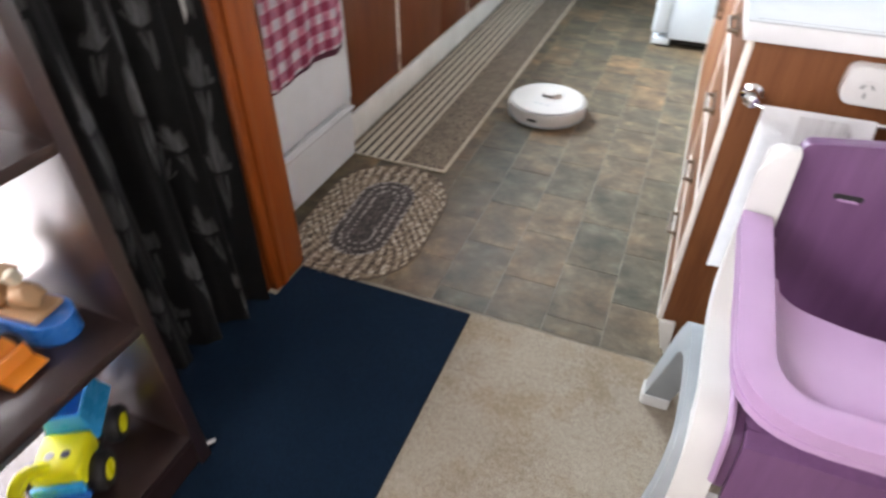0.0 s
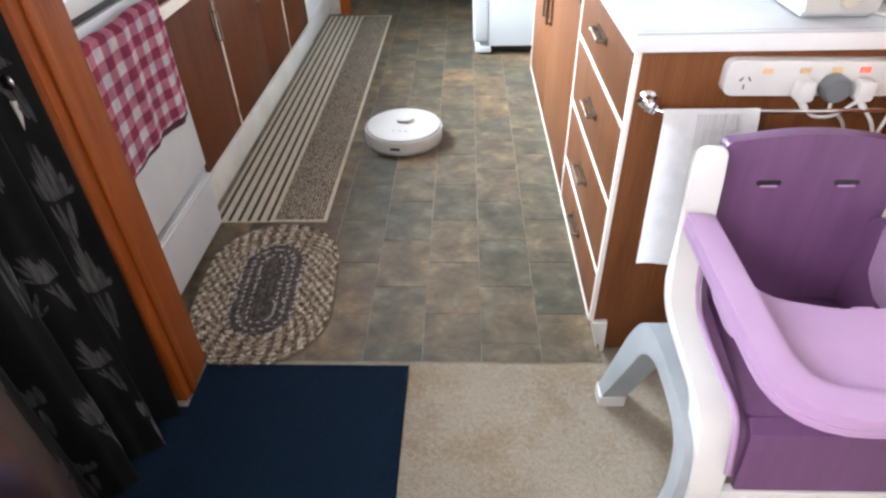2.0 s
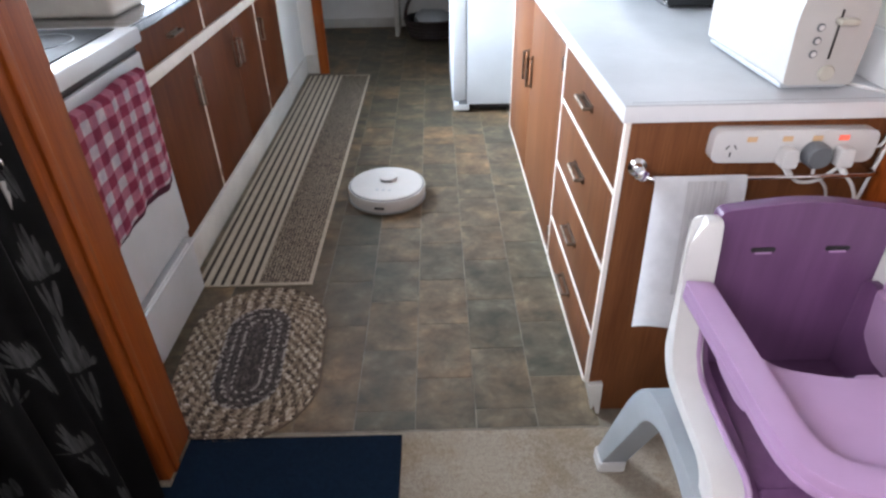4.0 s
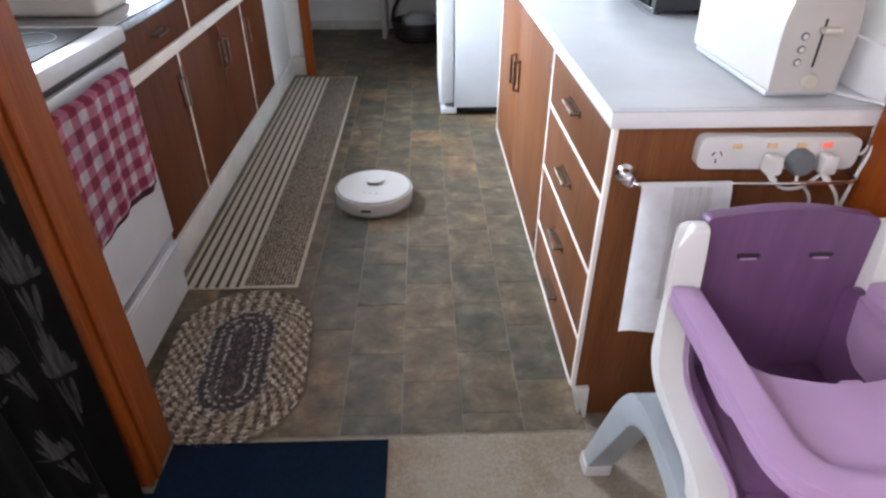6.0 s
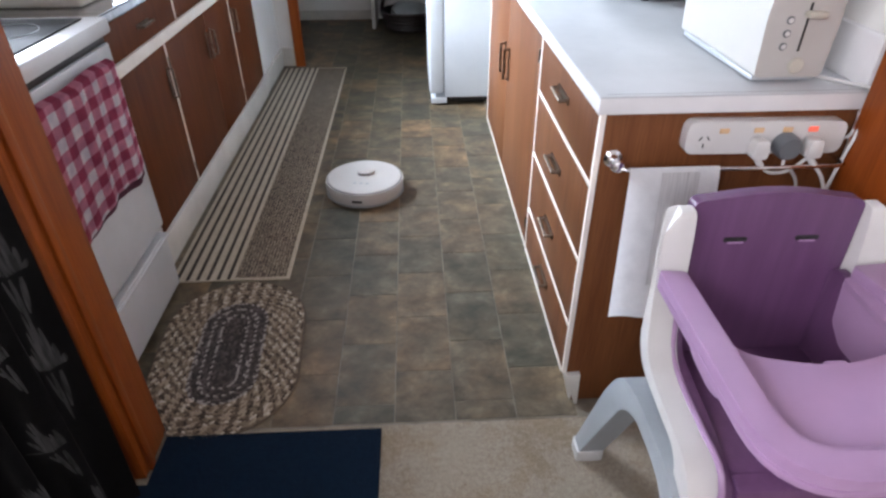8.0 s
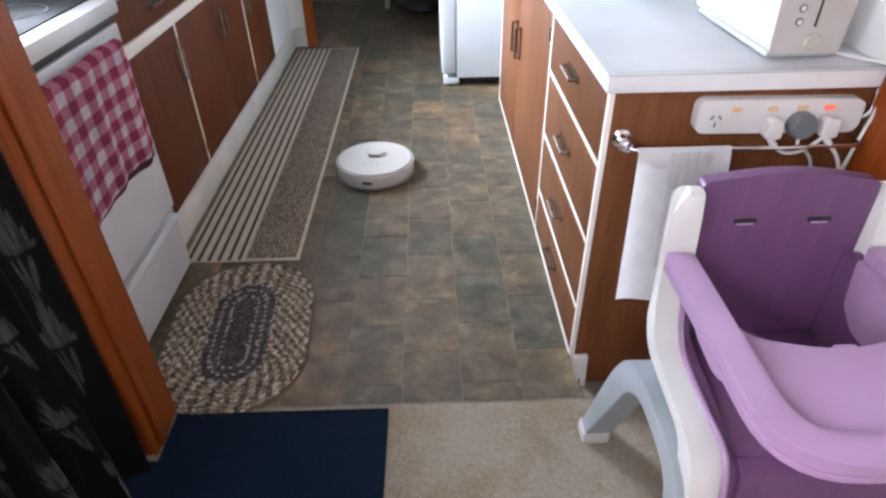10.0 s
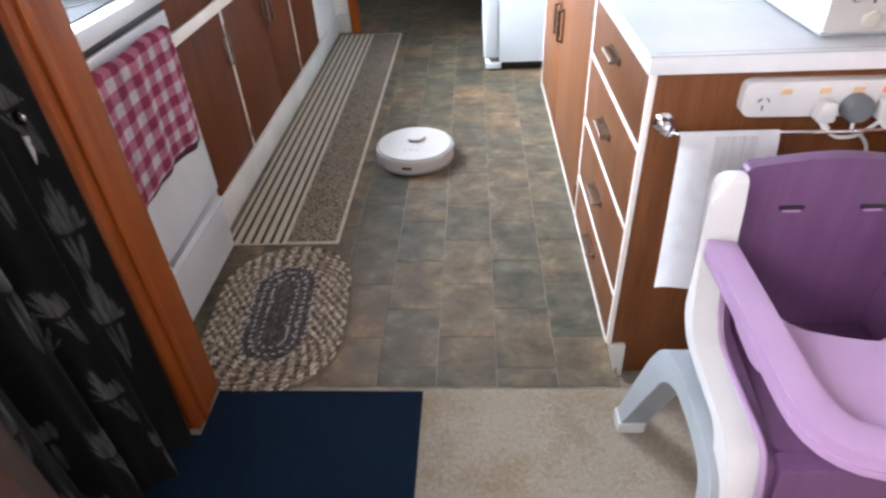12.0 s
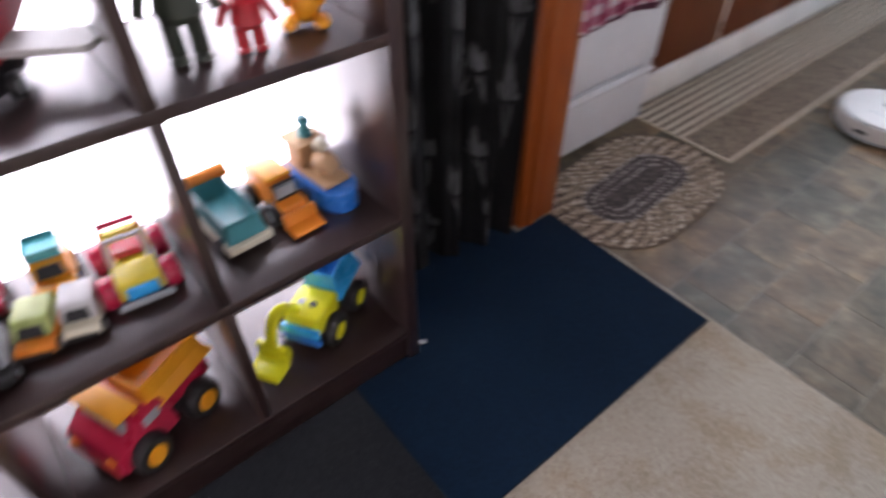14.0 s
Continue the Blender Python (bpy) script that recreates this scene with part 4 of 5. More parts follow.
# white side frames
FR = rounded([(1.534, 0.785), (1.480, 0.500), (1.442, 0.462), (1.345, 0.450), (1.252, 0.444), (1.230, 0.33), (1.222, 0.03), (1.160, 0.03), (1.160, 0.33), (1.20, 0.462), (1.36, 0.478), (1.437, 0.497), (1.462, 0.58), (1.484, 0.738), (1.494, 0.785)],
             [0.02, 0.05, 0.05, 0.05, 0.05, 0.05, 0.01, 0.01, 0.06, 0.06, 0.05, 0.05, 0.05, 0.01, 0.012], 6)
for a, b in ((0.048, 0.104), (2 * CX - 0.104, 2 * CX - 0.048)):
    bm = prism(FR, a, b, "x", 0.010, seg=4)
    for v in bm.verts:
        rise = max(0.0, (v.co.z - 0.735) / 0.05) ** 2
        v.co.x += 0.032 * rise * ((b - v.co.x) if a < CX else (a - v.co.x)) / (b - a)
    sf = part("side_frame", bm, M_WHITE, hc, "white moulded side frame")
    xi = b - 0.006 if a < CX else a + 0.006
    part("lilac_edge", tube(curve([(xi, 1.158, 0.36), (xi, 1.196, 0.462), (xi, 1.28, 0.474), (xi, 1.36, 0.480), (xi, 1.432, 0.50), (xi, 1.455, 0.55), (xi, 1.468, 0.62)], 4), 0.006, 8), M_LILAC, sf, "lilac inner lip")
# purple shell
BACK = rounded([(0.105, 0.44), (2 * CX - 0.105, 0.44), (2 * CX - 0.106, 0.790), (CX, 0.816), (0.104, 0.796)], [0.03, 0.03, 0.016, 0.25, 0.016], 7)
tilt = Matrix.Translation((0, 1.512, 0.44)) @ pose(0, 0, 0, -2, 0, 0) @ Matrix.Translation((0, 0, -0.44))
bk_ = part("backrest", prism(BACK, -0.014, 0.014, "y", 0.008, m=tilt, seg=3), M_PURPLE, hc, "dark purple backrest with strap slots")
for xx in (0.195, 0.330):
    part("strap_slot", prism(rounded([(xx - 0.022, 0.712), (xx + 0.022, 0.712), (xx + 0.022, 0.722), (xx - 0.022, 0.722)], 0.005, 3), -0.0155, -0.0135, "y", 0, m=tilt), M_BLACK, bk_)
    # the small highlight below each slot, painted as a lilac strip
    part("slot_rim", prism(rounded([(xx - 0.014, 0.709), (xx + 0.016, 0.709), (xx + 0.016, 0.713), (xx - 0.014, 0.713)], 0.0015, 2), -0.0165, -0.0138, "y", 0, m=tilt), M_LILAC, bk_, "lilac strip painted as the slot edge's highlight")
part("seat", prism(rounded([(0.1225, 1.206), (2 * CX - 0.1225, 1.206), (2 * CX - 0.1225, 1.497), (0.1225, 1.497)], 0.02, 4), 0.42, 0.452, "z", 0.01), M_PURPLE, hc, "dark purple seat")
WING = rounded([(1.505, 0.43), (1.505, 0.62), (1.485, 0.615), (1.452, 0.495), (1.25, 0.462), (1.185, 0.44), (1.17, 0.32), (1.21, 0.32), (1.24, 0.43)], 0.025, 4)
FAR_WING = rounded([(1.505, 0.43), (1.505, 0.655), (1.45, 0.652), (1.40, 0.56), (1.25, 0.50), (1.185, 0.44), (1.17, 0.32), (1.21, 0.32), (1.24, 0.43)], 0.025, 4)
for a, b, shape in ((0.1045, 0.122, WING), (2 * CX - 0.122, 2 * CX - 0.1045, FAR_WING)):
    part("side_wing", prism(shape, a, b, "x", 0.005), M_PURPLE, hc, "dark purple side of the seat shell")
part("front_panel", prism([(1.205, 0.452), (1.178, 0.44), (1.162, 0.304), (1.174, 0.302), (1.192, 0.43), (1.21, 0.436)], 0.1235, 2 * CX - 0.1235, "x", 0.003), M_PURPLE, hc, "dark purple calf panel")
part("front_base", prism([(1.160, 0.301), (1.160, 0.05), (1.176, 0.05), (1.176, 0.301)], 0.1045, 2 * CX - 0.1045, "x", 0.004), M_WHITE, hc, "white lower front panel")
part("embossed_mark", box(0.27, 0.33, 1.1585, 1.1598, 0.278, 0.284, 0.0004), M_GREY, hc, "faint grey bar of lettering")
# lilac tray: arms, rim and sunken plate
outer = rounded([(0.047, 1.468), (0.043, 1.03), (2 * CX - 0.043, 1.03), (2 * CX - 0.047, 1.468), (0.388, 1.455), (0.384, 1.275), (0.245, 1.235), (0.102, 1.275), (0.098, 1.455)],
                [0.008, 0.11, 0.11, 0.008, 0.01, 0.05, 0.2, 0.05, 0.01], 7)
ty = part("tray", prism(outer, 0.648, 0.660, "z", 0.003), M_LILAC, hc, "lilac tray")
rim = [(0.047, 1.468), (0.043, 1.03), (2 * CX - 0.043, 1.03), (2 * CX - 0.047, 1.468), (0.402, 1.462), (2 * CX - 0.092, 1.24), (2 * CX - 0.090, 1.074), (0.090, 1.074), (0.094, 1.462)]
part("rim", prism(rounded(rim, [0.008, 0.12, 0.12, 0.008, 0.008, 0.03, 0.075, 0.075, 0.008], 8), 0.6604, 0.682, "z", 0.0035, seg=3), M_LILAC, ty, "raised lilac rim")
part("arm_skirt", prism(rounded([(1.455, 0.6595), (1.24, 0.6595), (1.24, 0.54), (1.40, 0.54), (1.44, 0.57)], 0.012, 4), 0.390, 0.402, "x", 0.003), M_LILAC, ty, "deep lilac inner side of the tray arm")
part("plate_lip", prism(rounded([(0.0945, 1.32), (0.0925, 1.077), (2 * CX - 0.0925, 1.077), (2 * CX - 0.0945, 1.32), (2 * CX - 0.103, 1.32), (2 * CX - 0.108, 1.092), (0.108, 1.092), (0.103, 1.32)], [0.002, 0.07, 0.07, 0.002, 0.002, 0.06, 0.06, 0.002], 6), 0.6604, 0.6655, "z", 0.002), M_LILAC, ty)
for a, b in ((0.048, 0.075), (2 * CX - 0.075, 2 * CX - 0.048)):
    part("clip_skirt", prism(rounded([(1.345, 0.6595), (1.195, 0.6595), (1.205, 0.638), (1.235, 0.630), (1.29, 0.636), (1.325, 0.650)], 0.008, 3), a, b, "x", 0.003), M_LILAC, ty, "lilac side clip")
# grey legs with white feet
LEG = rounded([(1.618, 0.031), (1.540, 0.31), (1.494, 0.392), (1.41, 0.412), (1.25, 0.410), (1.19, 0.385), (1.164, 0.30), (1.164, 0.031), (1.20, 0.031), (1.198, 0.28), (1.232, 0.355), (1.30, 0.372), (1.40, 0.372), (1.455, 0.335), (1.574, 0.031)],
              [0, 0.05, 0.05, 0.05, 0.05, 0.04, 0.05, 0, 0, 0.04, 0.04, 0.04, 0.05, 0.05, 0], 6)
for sgn in (-1, 1):
    splay = Matrix(((1, 0, -sgn * 0.08, sgn * 0.08 * 0.40), (0, 1, 0, 0), (0, 0, 1, 0), (0, 0, 0, 1)))
    a, b = sorted((CX + sgn * (CX - 0.036), CX + sgn * (CX - 0.098)))
    part("leg", prism(LEG, a, b, "x", 0.008, m=splay, seg=3), M_LEG, hc, "grey bent plastic leg")
    fx = CX + sgn * (CX - 0.036)
    for y0, y1 in ((1.568, 1.624), (1.158, 1.206)):
        part("foot_cap", prism(rounded([(fx - 0.035, y0), (fx + 0.035, y0), (fx + 0.035, y1), (fx - 0.035, y1)], 0.010, 3), 0.0005, 0.034, "z", 0.004), M_WHITE, hc, "white foot cap")
part("crotch_post", box(CX - 0.02, CX + 0.02, 1.245, 1.268, 0.453, 0.6478, 0.008, seg=3), M_LILAC, hc, "lilac post under the tray")

# ---------------------------------------------------------------- robot vacuum
rv = thing("robot_vacuum", (-0.625, 3.06, 0.0), "round white robot vacuum cleaner on the vinyl floor", "robot vacuum", local=True, rz=-8)
part("body", lathe([(0.150, 0.012), (0.166, 0.016), (0.174, 0.030), (0.176, 0.06), (0.175, 0.068), (0.1735, 0.0730), (0.165, 0.0731)], 64), M_ROBOT, rv)
part("skirt", lathe([(0.1685, 0.008), (0.1755, 0.014), (0.1755, 0.0155), (0.16, 0.0157)], 64), M_GREY, rv, "grey lower bumper edge")
part("lid", lathe([(0.02, 0.0742), (0.162, 0.0742), (0.1645, 0.0758), (0.1630, 0.0785), (0.158, 0.080), (0.01, 0.081)], 64), M_ROBOT, rv, "white top lid")
part("lid_gap", lathe([(0.158, 0.0732), (0.1690, 0.0732), (0.1690, 0.0739), (0.158, 0.0739)], 64), M_DARKGREY, rv, "dark seam round the lid")
part("tower_window", box(-0.026, 0.026, -0.0075, -0.0045, 0.0855, 0.0915, 0.0008), M_DARKGREY, rv, "dark laser window in the tower")
part("sensor_tower", lathe([(0.043, 0.0812), (0.043, 0.084), (0.0395, 0.085), (0.0395, 0.092), (0.042, 0.0925), (0.042, 0.097), (0.038, 0.0985), (0.005, 0.0987)], 40, (0, 0.035, 0)), M_ROBOT, rv, "round laser tower")
for k, xx in enumerate((-0.028, 0.0, 0.028)):
    part("button", lathe([(0.0065, 0.0808), (0.0065, 0.0822), (0.005, 0.0826)], 14, (xx, -0.075, 0)), M_GREY, rv)
part("dock_window", box(-0.022, 0.022, -0.1785, -0.174, 0.036, 0.048, 0.002), M_BLACK, rv, "dark charging window")
part("side_brush", lathe([(0.014, 0.003), (0.014, 0.010)], 12, (-0.11, -0.11, 0)), M_BLACK, rv)
for xx in (-0.1, 0.1):
    part("wheel", lathe([(0.03, -0.012), (0.034, -0.01), (0.034, 0.01), (0.03, 0.012)], 20, (xx, 0, 0.034), "x"), M_BLACK, rv)

# ---------------------------------------------------------------- mats and rugs
def mat_rug(name, x0, x1, y0, y1, z1, material, label, bind=None):
    t = thing(name, ((x0 + x1) / 2, (y0 + y1) / 2, 0), label, "mat")
    bm = prism(rounded([(x0, y0), (x1, y0), (x1, y1), (x0, y1)], 0.012, 4), 0.0006, z1, "z", 0.003)
    part("carpet_face", bm, material, t)
    return t


nm_ = thing("entry_mat", (-0.85, 1.27, 0), "navy blue rectangular carpet mat at the kitchen opening", "mat")
part("carpet_face", prism([(-1.27, 0.855), (-0.515, 0.855), (-0.503, 0.867), (-0.503, 1.684), (-0.515, 1.696), (-1.079, 1.696), (-1.079, 1.552), (-1.27, 1.552)], 0.0006, 0.009, "z", 0.003), M_NAVY, nm_)
part("bound_edge", tube([(-1.265, 0.858, 0.006), (-0.5065, 0.858, 0.006), (-0.5065, 1.693, 0.006), (-1.077, 1.693, 0.006)], 0.0048, 6), M_NAVY, nm_, "stitched navy edge")
mat_rug("dark_mat", -1.28, -0.505, -0.25, 0.8545, 0.007, M_CHAR, "charcoal mat in front of the toy shelf")

rn = thing("runner_rug", (-1.09, 3.66, 0), "long taupe runner rug with cream and dark stripes", "rug")
RX0, RX1, RY0, RY1 = -1.296, -0.866, 2.398, 4.925
part("cream_field", prism(rounded([(RX0, RY0), (-1.066, RY0), (-1.066, RY1), (RX0, RY1)], 0.004, 2), 0.0004, 0.006, "z", 0.002), M_LEAD, rn, "cream striped half")
part("tweed_field", box(-1.0655, RX1 - 0.014, RY0 + 0.012, RY1 - 0.012, 0.0004, 0.006, 0.001), M_TWEED, rn, "taupe woven half")
part("border", prism([(-1.0652, RY0), (RX1, RY0), (RX1, RY1), (-1.0652, RY1), (-1.0652, RY1 - 0.0115), (RX1 - 0.0135, RY1 - 0.0115), (RX1 - 0.0135, RY0 + 0.0115), (-1.0652, RY0 + 0.0115)], 0.0004, 0.0066, "z", 0.001), M_LEAD, rn, "cream border")
for k in range(6):
    xs = -1.280 + 0.0372 * k
    part("stripe", box(xs - 0.001, xs + 0.0125, RY0 + 0.004, RY1 - 0.004, 0.0055, 0.0072, 0.0006), M_STRIPE, rn, "dark woven stripe")

rug = thing("braided_rug", (-0.992, 2.03, 0), "oval braided rug in beige and brown with a grey middle", "rug", rz=4, local=True)
rnd = random.Random(5)


def stadium(half, r, s):
    """The point and heading at arc length s on a stadium of straight half-length half and radius r."""
    per = 4 * half + 2 * math.pi * r
    s = s % per
    if s < 2 * half:
        return Vector((r, -half + s, 0)), math.pi / 2
    s -= 2 * half
    if s < math.pi * r:
        a = s / r
        return Vector((r * math.cos(a), half + r * math.sin(a), 0)), math.pi / 2 + a
    s -= math.pi * r
    if s < 2 * half:
        return Vector((-r, half - s, 0)), 1.5 * math.pi
    s -= 2 * half
    a = math.pi + s / r
    return Vector((r * math.cos(a), -half + r * math.sin(a), 0)), math.pi / 2 + a


def stitch(verts, faces, c, head, w, l, slant, h):
    """One plump yarn crossing of a braid, as a lozenge with a raised middle."""
    d = Vector((math.cos(head), math.sin(head), 0))
    n = Vector((-d.y, d.x, 0))
    ax = d * (l * 0.5) + n * (slant * w * 0.5)
    bx = n * (w * 0.42) - d * (slant * l * 0.22)
    b = len(verts)
    pts = [c - ax, c - ax * 0.4 - bx * 0.8, c + ax * 0.4 - bx, c + ax, c + ax * 0.4 + bx * 0.8, c - ax * 0.4 + bx]
    verts += [tuple(p) for p in pts]
    verts += [tuple(c - ax * 0.42 + Vector((0, 0, h))), tuple(c + ax * 0.42 + Vector((0, 0, h)))]
    faces += [(b, b + 1, b + 6), (b + 1, b + 2, b + 7, b + 6), (b + 2, b + 3, b + 7), (b + 3, b + 4, b + 7), (b + 4, b + 5, b + 6, b + 7), (b + 5, b, b + 6)]


part("backing", prism([tuple(stadium(0.125, 0.214, k * 0.02)[0].xy) for k in range(92)], 0.0005, 0.005, "z", 0), M_STRIPE, rug, "dark backing")
HALF = 0.125
for k in range(15):
    r = 0.008 + 0.0147 * k
    inner = k < 7
    verts, faces = [], []
    per = 4 * HALF + 2 * math.pi * r
    step = 0.0112
    count = max(8, int(per / step))
    for i in range(count):
        for sgn in (-1, 1):
            p, hd = stadium(HALF, r, per * (i + 0.5 * (sgn > 0)) / count)
            nrm = Vector((-math.sin(hd), math.cos(hd), 0))
            c = p + nrm * (sgn * 0.0037) + Vector((0, 0, 0.005 + rnd.uniform(-0.0006, 0.0006)))
            stitch(verts, faces, c, hd, 0.0122, step * 1.5, sgn * 0.75, 0.0048 + rnd.uniform(-0.0008, 0.0008))
    me = bpy.data.meshes.new("braid_ring")
    me.from_pydata(verts, [], faces)
    me.shade_smooth()
    for mm in (YARN_IN if inner else YARN_OUT):
        me.materials.append(mm)
    tone = 0
    for n, poly in enumerate(me.polygons):
        if n % 6 == 0:
            q = n // 6
            if inner:
                tone = 3 if (k in (2, 4, 6) and (q % 4 == 0 or rnd.random() < 0.12)) else rnd.choice((0, 0, 1, 1, 2))
            else:
                light = (q // 2 + 2 * (k % 2)) % 4 < 2
                tone = rnd.choice((2, 3, 3, 4) if light else (0, 1, 1, 2))
                if rnd.random() < 0.2:
                    tone = rnd.choice((1, 2, 2, 3))
        poly.material_index = tone
    ob = new("braid_ring", me)
    ob.parent = rug
    OFF[ob.name] = Vector()
part("edge_cord", tube([tuple(stadium(HALF, 0.2235, (4 * HALF + 2 * math.pi * 0.2235) * k / 90)[0] + Vector((0, 0, 0.005))) for k in range(90)], 0.0035, 6, True), YARN_OUT[1], rug, "brown edge cord")

# ---------------------------------------------------------------- curtain
def drape(u, z):
    """Gathered curtain between the shelf and the frame; u runs from the shelf to the frame."""
    k = 0.92 + 0.08 * min(1, z / 1.2)
    y = 1.085 + (0.47 * k) * u + 0.02 * (1 - z / 2.2) * (1 - u)
    fold = math.sin(u * 2 * math.pi * 4.2 + 0.5 * math.sin(z * 1.7)) * 0.036 + 0.012 * math.sin(u * 2 * math.pi * 9.1 + z)
    x = -1.175 + 0.055 * u + fold * (0.8 + 0.2 * math.cos(z * 2))
    return Vector((x, y, z))


cu = thing("curtain", (-1.16, 1.33, 0.02), "black gathered curtain printed with grey fern leaves", "curtain")
bm = bmesh.new()
NU, NZ = 110, 44
grid = [[bm.verts.new(drape(i / NU, 0.015 + 2.2 * j / NZ)) for i in range(NU + 1)] for j in range(NZ + 1)]
for j in range(NZ):
    for i in range(NU):
        bm.faces.new((grid[j][i], grid[j][i + 1], grid[j + 1][i + 1], grid[j + 1][i]))
bmesh.ops.solidify(bm, geom=bm.faces[:], thickness=0.002)
part("cloth", bm, M_CURTAIN, cu)


def fern(u, z, size, lean):
    """A printed fern: a stem with a fan of tapering fingers, lying on the cloth."""
    bm = bmesh.new()

    def on(a, b):
        uu = min(max(u + a * 0.9, 0.01), 0.99)
        p = drape(uu, z + b)
        t = drape(min(uu + 0.004, 1), z + b) - drape(max(uu - 0.004, 0), z + b)
        n = t.cross(Vector((0, 0, 1))).normalized()
        if n.x < 0:
            n = -n
        return p + n * 0.0016

    def blade(a0, b0, a1, b1, w):
        k = 5
        left, right = [], []
        for i in range(k + 1):
            f = i / k
            ww = w * (0.25 + 0.75 * math.sin(math.pi * min(f * 0.85 + 0.12, 1)))
            a, b = a0 + (a1 - a0) * f, b0 + (b1 - b0) * f
            left.append(bm.verts.new(on(a - ww, b)))
            right.append(bm.verts.new(on(a + ww, b)))
        for i in range(k):
            bm.faces.new((left[i], right[i], right[i + 1], left[i + 1]))

    # a crown of feathered tips over a thin bar, and a narrow wedge that tapers down
    for j in range(9):
        f = j / 8 - 0.5
        h = size * (0.72 - 0.75 * abs(f) + 0.16 * math.sin(j * 5.3 + u * 40))
        blade(f * 0.062, abs(f) * 0.02, f * 0.085 + lean * 0.03, h, 0.0058)
    for j in range(3):
        f = j / 2 - 0.5
        blade(f * 0.040, -0.006, f * 0.016 - lean * 0.03, -size * (0.85 - 0.6 * abs(f + lean * 0.4)), 0.0055)
    return bm


rnd = random.Random(11)
for j in range(9):
    for i in range(6):
        u = (i + 0.5 + 0.3 * rnd.uniform(-1, 1)) / 6
        z = 0.10 + 0.24 * j + (0.12 if i % 2 else 0) + rnd.uniform(-0.03, 0.03)
        if z < 2.1:
            part("fern_print", fern(u, z, rnd.uniform(0.10, 0.19), rnd.uniform(-0.9, 0.9)), M_FERN, cu)
rod = thing("curtain_rod", (-1.16, 0.2, 2.22), "dark wooden curtain rod above the glass door", "curtain rod")
part("rod", tube([(-1.17, -1.3, 2.235), (-1.17, 1.55, 2.235)], 0.014, 12), M_SHELF, rod)
for yy in (-1.2, 1.54):
    part("bracket", box(-1.299, -1.155, yy - 0.01, yy + 0.01, 2.222, 2.236, 0.002), M_BRONZE, rod)
hk = thing("tieback_hook", (-1.16, 1.55, 0.91), "small white curtain hook with a short cord on the frame", "hook")
part("knob", lathe([(0.006, 0.0), (0.006, -0.018), (0.014, -0.024), (0.015, -0.032), (0.008, -0.037)], 16, (-1.115, 1.5555, 0.912), "y"), M_CHROME, hk)
part("cord", tube([(-1.118, 1.526, 0.880), (-1.123, 1.528, 0.80)], 0.0065, 6), M_WHITE, hk, "short white cord")


# ---------------------------------------------------------------- toy shelf
SX0, SX1, TH = -1.222, -0.908, 0.020
SY = [-0.115, 0.255, 0.630, 1.008]
SZ = [0.094, 0.447, 0.825, 1.205]
sh = thing("toy_shelf", (-1.06, 0.45, 0), "dark espresso open cube shelf filled with toys", "shelf")
for i, y in enumerate(SY):
    w = 0.030 if i in (0, 3) else TH
    if i in (0, 3):
        part("side_panel", box(SX0, SX1, y, y + w, 0.001, SZ[-1] + TH, 0.0015), M_SHELF, sh)
    else:
        for z0, z1 in zip(SZ, SZ[1:]):
            part("upright", box(SX0 + 0.002, SX1 - 0.002, y, y + w, z0 + TH + 0.0004, z1 - 0.0004, 0.001), M_SHELF, sh)
for z in SZ:
    part("shelf_board", box(SX0 + 0.001, SX1 - 0.001, SY[0] + 0.0304, SY[3] - 0.0004, z, z + TH, 0.0015), M_SHELF, sh)
part("kick_board", box(SX1 - 0.03, SX1 - 0.012, SY[0] + 0.031, SY[3] - 0.001, 0.001, SZ[0] - 0.0005, 0.001), M_SHELF, sh)
pg = thing("white_peg", (-0.933, 1.052, 0.011), "small white plastic peg on the mat beside the shelf", "peg")
part("body", tube([(-0.940, 1.041, 0.014), (-0.920, 1.069, 0.014)], 0.005, 8), M_WHITE, pg)

# ---------------------------------------------------------------- toys on the shelf
P_RED = plastic("red_toy_plastic", (0.52, 0.03, 0.04), 0.3)
P_CRIMSON = plastic("crimson_toy_plastic", (0.52, 0.02, 0.06), 0.28)
P_ORANGE = plastic("orange_toy_plastic", (0.85, 0.25, 0.02), 0.35)
P_AMBER = plastic("amber_toy_plastic", (0.90, 0.37, 0.02), 0.35)
P_YELLOW = plastic("yellow_toy_plastic", (0.80, 0.62, 0.04), 0.3)
P_LEMON = plastic("lemon_toy_plastic", (0.90, 0.86, 0.02), 0.3)
P_BLUE = plastic("blue_toy_plastic", (0.02, 0.20, 0.66), 0.28)
P_SKY = plastic("sky_blue_toy_plastic", (0.02, 0.44, 0.90), 0.28)
P_TEAL = plastic("teal_toy_plastic", (0.05, 0.27, 0.30), 0.35)
P_AQUA = plastic("aqua_toy_plastic", (0.06, 0.42, 0.46), 0.35)
P_CREAM = plastic("cream_toy_plastic", (0.74, 0.68, 0.52), 0.4)
P_TAN = plastic("tan_toy_wood", (0.58, 0.36, 0.19), 0.5)
P_GREEN = plastic("lime_toy_plastic", (0.42, 0.50, 0.16), 0.35)
P_TYRE = plastic("toy_tyre_rubber", (0.018, 0.017, 0.018), 0.55)
P_DARK = plastic("dark_green_toy_plastic", (0.035, 0.045, 0.03), 0.45)


